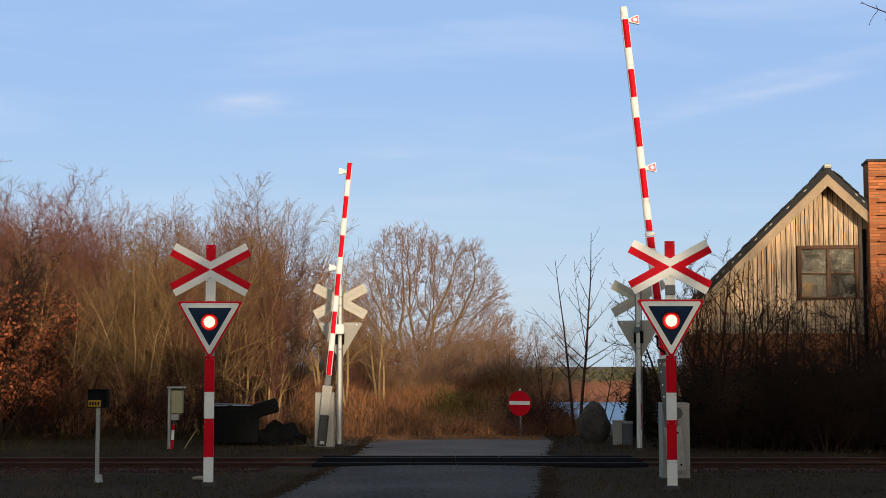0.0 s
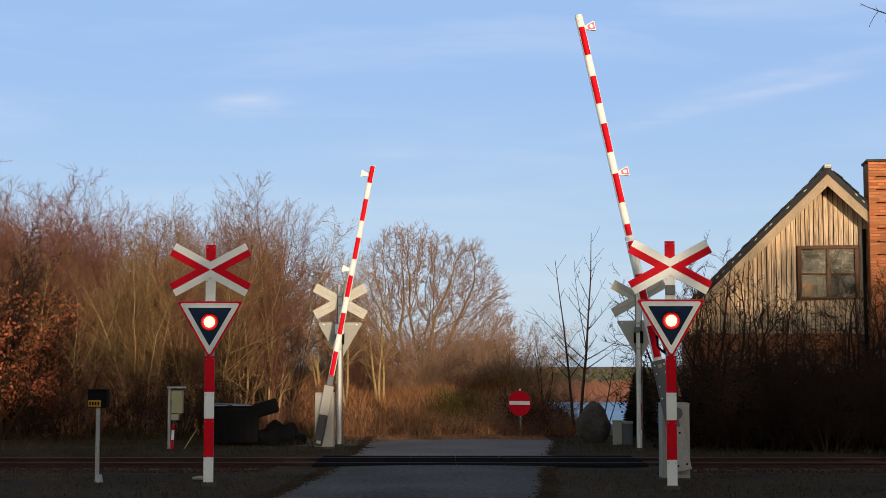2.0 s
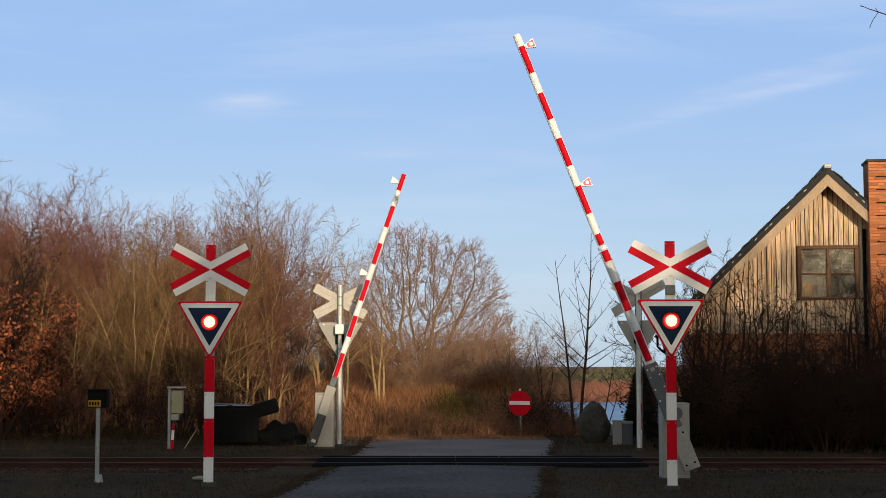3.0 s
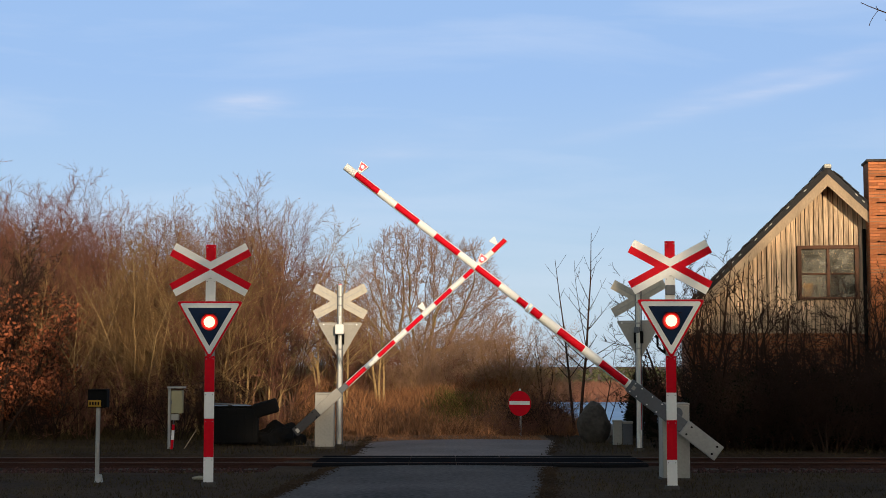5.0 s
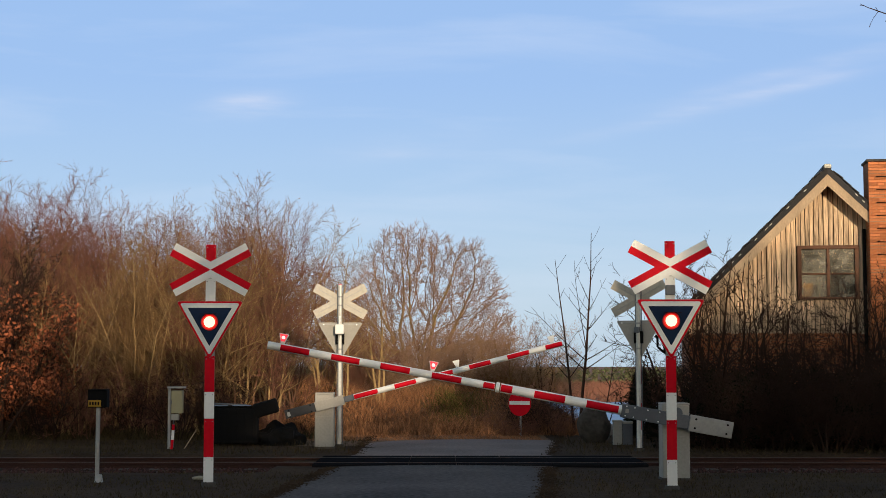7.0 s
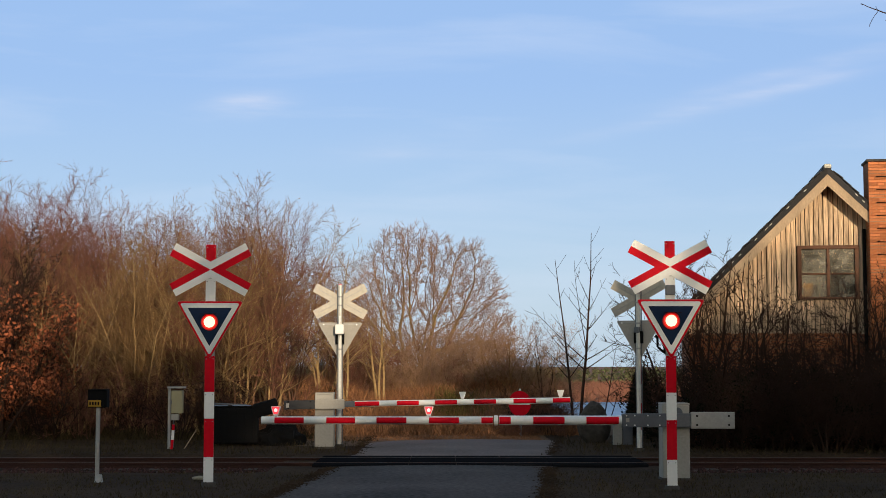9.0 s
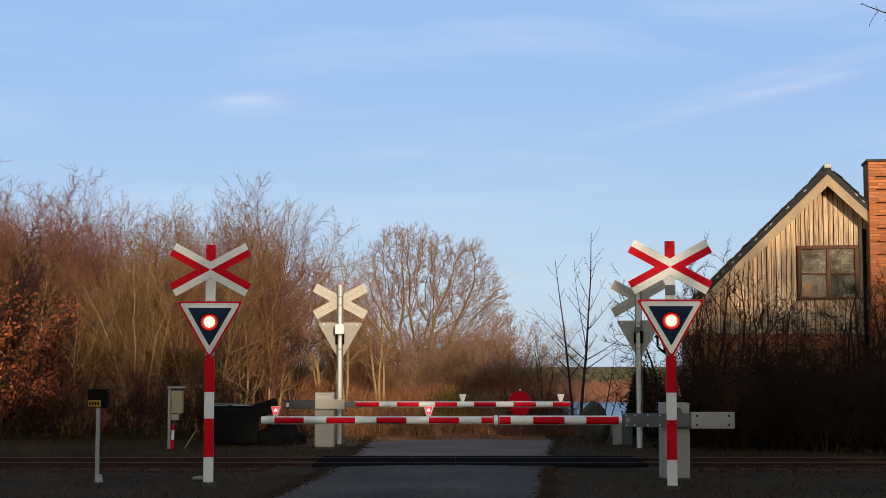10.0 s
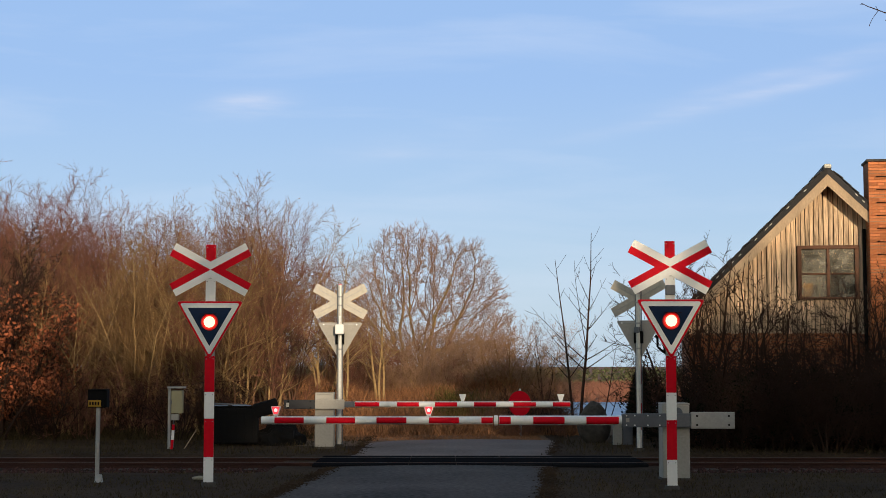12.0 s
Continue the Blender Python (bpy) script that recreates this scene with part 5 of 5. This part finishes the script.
    shoots = [(2, [Vector((0, 0, 0)), Vector((-0.35, 0, 0.03)), Vector((-0.5, 0, 0.045)), Vector((-0.6, 0, 0.085)), Vector((-0.70, 0, 0.125)), Vector((-0.785, 0, 0.17))], [0.010, 0.010, 0.009, 0.008, 0.006, 0.004]),
              (2, [Vector((-0.575, 0, 0.08)), Vector((-0.64, 0, 0.0)), Vector((-0.68, 0, -0.07)), Vector((-0.695, 0, -0.11))], [0.0045, 0.0035, 0.0035, 0.006]),
              (2, [Vector((-0.58, 0, 0.08)), Vector((-0.60, 0, 0.11)), Vector((-0.605, 0, 0.13))], [0.005, 0.004, 0.005]),
              (2, [Vector((-0.75, 0, 0.15)), Vector((-0.77, 0, 0.152)), Vector((-0.8, 0, 0.15))], [0.004, 0.004, 0.003]),
              (2, [Vector((-0.44, 0, 0.04)), Vector((-0.49, 0, -0.02)), Vector((-0.5, 0, -0.05))], [0.004, 0.003, 0.004])]
    a = new("trunk", branch_mesh("trunk", out, M_TWIG_DARK))
    b = new("hanging_branch", branch_mesh("hanging_branch", shoots, M_TWIG_DARK))
    a.parent = b.parent = t
    b.matrix_basis = pose(-1.9, 0, 6.0)
    return b


def build_grass():
    rng = np.random.default_rng(7)

    def blades(name, n, region, hgt, material, label, lean=0.4):
        V, F = [], []
        made = 0
        while made < n:
            x, y = region(rng)
            if abs(noise.noise((x * 0.6, y * 0.6, 5))) < 0.06 * rng.random():
                continue
            z = ground_z(x, y) - 0.03
            h = hgt * rng.uniform(0.4, 1.3) * (0.8 + 0.6 * noise.noise((x * 0.8, y * 0.8, 2)))
            if h < 0.01:
                made += 1
                continue
            a = rng.uniform(0, 6.283)
            w = 0.006 + 0.02 * h
            dx, dy = math.cos(a) * w, math.sin(a) * w
            lx, ly = rng.normal(0, lean, 2) * h
            o = len(V)
            V += [(x - dx, y - dy, z), (x + dx, y + dy, z), (x + lx, y + ly, z + h)]
            F.append((o, o + 1, o + 2))
            made += 1
        tagged(new(name, joined(name, V, F, material)), label, "grass", kind="stuff")

    def verge(r):
        while True:
            x, y = r.uniform(-9, 9), r.uniform(20.5, 27.2)
            c = -0.65 + (y - 20) * 0.075
            if abs(x - c) > 1.9 + 0.35 * abs(noise.noise((x * 1.5, y * 1.5, 9))) + 0.2 * r.random():
                return x, y

    def beyond(r):
        while True:
            x, y = r.uniform(-13, 12), r.uniform(32.2, 41)
            if abs(x - 0.3 - (y - 32) * 0.05) > 2.4 + max(0, y - 38) * 0.8:
                return x, y

    blades("verge_grass", 13000, verge, 0.06, M_GRASSGREEN, "short dull green winter grass on the verge")
    blades("trackside_grass", 8000, beyond, 0.14, M_GRASSGREEN, "short dark grass beyond the track")
    blades("bank_grass", 26000, lambda r: (r.uniform(-6, 4.5), r.uniform(41.0, 50)), 0.4, M_GRASS, "long dry tawny grass on the bank", 0.55)
    blades("leaf_litter", 9000, lambda r: (r.uniform(-4.2, 2.6), r.uniform(38.1, 41.6)), 0.07, M_GRASS, "flattened tawny grass past the lane end", 0.8)
    blades("green_tuft", 1500, lambda r: (r.normal(0.4, 0.4), r.normal(45.0, 0.7)), 0.4, M_TUFT, "fading green tuft on the dry bank", 0.4)
    blades("wood_floor_grass", 16000, lambda r: (r.uniform(-14, -3), r.uniform(38.5, 48)), 0.3, M_GRASSGREEN, "dull low growth under the trees", 0.5)

    # crumbs of earth and gravel along the lane's edges
    V, F = [], []
    for _ in range(5200):
        y = rng.uniform(20.6, 28.0) if rng.random() < 0.7 else rng.uniform(32.0, 40.5)
        c = -0.65 + (y - 20) * 0.075 if y < 30 else 0.1 + (y - 30) * 0.05
        wide = 1.98 + max(0, y - 30) * 0.05
        side = rng.choice((-1, 1))
        off = rng.normal(0.07, 0.09)
        x, r = c + side * (wide + off), rng.uniform(0.006, 0.02)
        p = np.array((x, y, -0.012 + r * 0.3))
        o = len(V)
        d = rng.normal(size=(6, 3)) * 0.3 * r + r * np.array([(1.3, 0, 0), (-1.3, 0, 0), (0, 1.3, 0), (0, -1.3, 0), (0, 0, 0.7), (0, 0, -0.7)])
        V += [tuple(p + v) for v in d]
        F += [(o + i, o + j, o + m) for i, j, m in ((0, 2, 4), (2, 1, 4), (1, 3, 4), (3, 0, 4))]
    tagged(new("lane_edge_gravel", joined("lane_edge_gravel", V, F, M_SOIL)), "dark earth and gravel along the lane edges", "gravel", kind="stuff")


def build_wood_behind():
    """An unseen tall wood behind the viewpoint, added to keep the low sun off the crossing."""
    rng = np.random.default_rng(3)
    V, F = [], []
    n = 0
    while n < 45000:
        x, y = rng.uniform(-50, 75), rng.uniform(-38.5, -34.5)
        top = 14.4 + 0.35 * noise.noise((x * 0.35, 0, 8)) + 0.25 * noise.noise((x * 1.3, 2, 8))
        # the top is stepped to put sun or shade on single things
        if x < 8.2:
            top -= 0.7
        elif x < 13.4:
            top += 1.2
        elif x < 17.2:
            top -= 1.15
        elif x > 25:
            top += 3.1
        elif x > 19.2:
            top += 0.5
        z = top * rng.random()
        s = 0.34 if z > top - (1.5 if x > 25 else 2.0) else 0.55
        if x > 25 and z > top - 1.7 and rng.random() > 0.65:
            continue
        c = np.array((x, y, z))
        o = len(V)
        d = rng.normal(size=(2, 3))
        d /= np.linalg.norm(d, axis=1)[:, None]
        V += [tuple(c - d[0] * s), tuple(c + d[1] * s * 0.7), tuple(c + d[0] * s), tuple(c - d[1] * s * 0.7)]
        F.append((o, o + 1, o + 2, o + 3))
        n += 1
    tagged(new("wood_behind", joined("wood_behind", V, F, M_NEEDLE)), "unseen tall dark evergreen wood added to shade the crossing", "woods", kind="stuff")


def build_side_shade_screen():
    """Unseen evergreens added as a shade screen on the branch's side, between the viewpoint and the track."""
    rng = np.random.default_rng(13)
    V, F = [], []
    for _ in range(2800):
        y = rng.uniform(14.0, 18.8)
        x = 8.9 + rng.uniform(-0.45, 0.9)
        z = (6.7 + 0.4 * noise.noise((y * 0.5, 0, 2))) * rng.random()
        c, d = np.array((x, y, z)), rng.normal(size=(2, 3))
        d /= np.linalg.norm(d, axis=1)[:, None]
        o = len(V)
        V += [tuple(c - d[0] * 0.4), tuple(c + d[1] * 0.28), tuple(c + d[0] * 0.4), tuple(c - d[1] * 0.28)]
        F.append((o, o + 1, o + 2, o + 3))
    tagged(new("wood_beside", joined("wood_beside", V, F, M_NEEDLE)), "unseen dark evergreens added beside the lane to cast shade", "woods", kind="stuff")


BRANCH = build_trees()
build_grass()
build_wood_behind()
build_side_shade_screen()


# ---------- what moves ----------
def motions():
    near = [(0, 84.05), (0.5, 84.05), (0.75, 83.7), (1.0, 82.9), (1.5, 80.7), (2.0, 77.6), (2.5, 73.6), (3.0, 68.4), (3.5, 61.9), (4.0, 54.4), (4.4, 47.9), (4.8, 41.1), (5.0, 37.7),
            (5.5, 29.5), (6.0, 22.0), (6.5, 15.6), (7.0, 10.4), (7.4, 7.0), (7.8, 4.1), (8.2, 1.9), (8.6, 0.5), (8.9, 0.0), (12.0, 0.0)]
    far = [(0, 84.6), (0.5, 84.6), (0.75, 84.3), (1.0, 83.7), (1.5, 82.1), (2.0, 79.1), (2.5, 75.7), (3.0, 71.4), (3.5, 65.4), (4.0, 58.3), (4.4, 52.0), (4.8, 45.7), (5.0, 42.5),
           (5.5, 34.4), (6.0, 26.8), (6.5, 20.0), (7.0, 14.4), (7.4, 10.6), (7.8, 7.5), (8.2, 4.8), (8.6, 2.5), (8.8, 1.6), (9.0, 1.0), (9.2, 0.4), (9.4, 0.0), (12.0, 0.0)]
    p = NEAR_BOOM.matrix_basis.translation.copy()
    walk(NEAR_BOOM, [(t, pose(p.x, p.y, p.z, 0, a, 0)) for t, a in near])
    q = FAR_BOOM.matrix_basis.translation.copy()
    walk(FAR_BOOM, [(t, pose(q.x, q.y, q.z, 0, -a, 0)) for t, a in far])
    # the hanging branch sways a little in the wind
    sway = [(0, 0), (1, 0.9), (2, 1.6), (3, 2.9), (4, 1.6), (5, 0.4), (6, 2.4), (7, 1.9), (8, 1.4), (9, 1.2), (10, 0.9), (11, 2.3), (12, 0.9)]
    b = BRANCH.matrix_basis.translation.copy()
    walk(BRANCH, [(t, pose(b.x, b.y, b.z, 0, -a, 0)) for t, a in sway])
    # the lamps flash once a second: added shutters swing up under the hoods and down again
    for _, shutter in SIGNS:
        h = shutter.matrix_basis.translation.copy()
        up, down = pose(h.x, h.y, h.z, -88, 0, 0), pose(h.x, h.y, h.z, 0, 0, 0)
        rows = [(0, up)]
        for k in range(12):
            rows += [(k + 0.22, up), (k + 0.28, down), (k + 0.72, down), (k + 0.78, up)]
        walk(shutter, rows + [(12.0, up)])


motions()
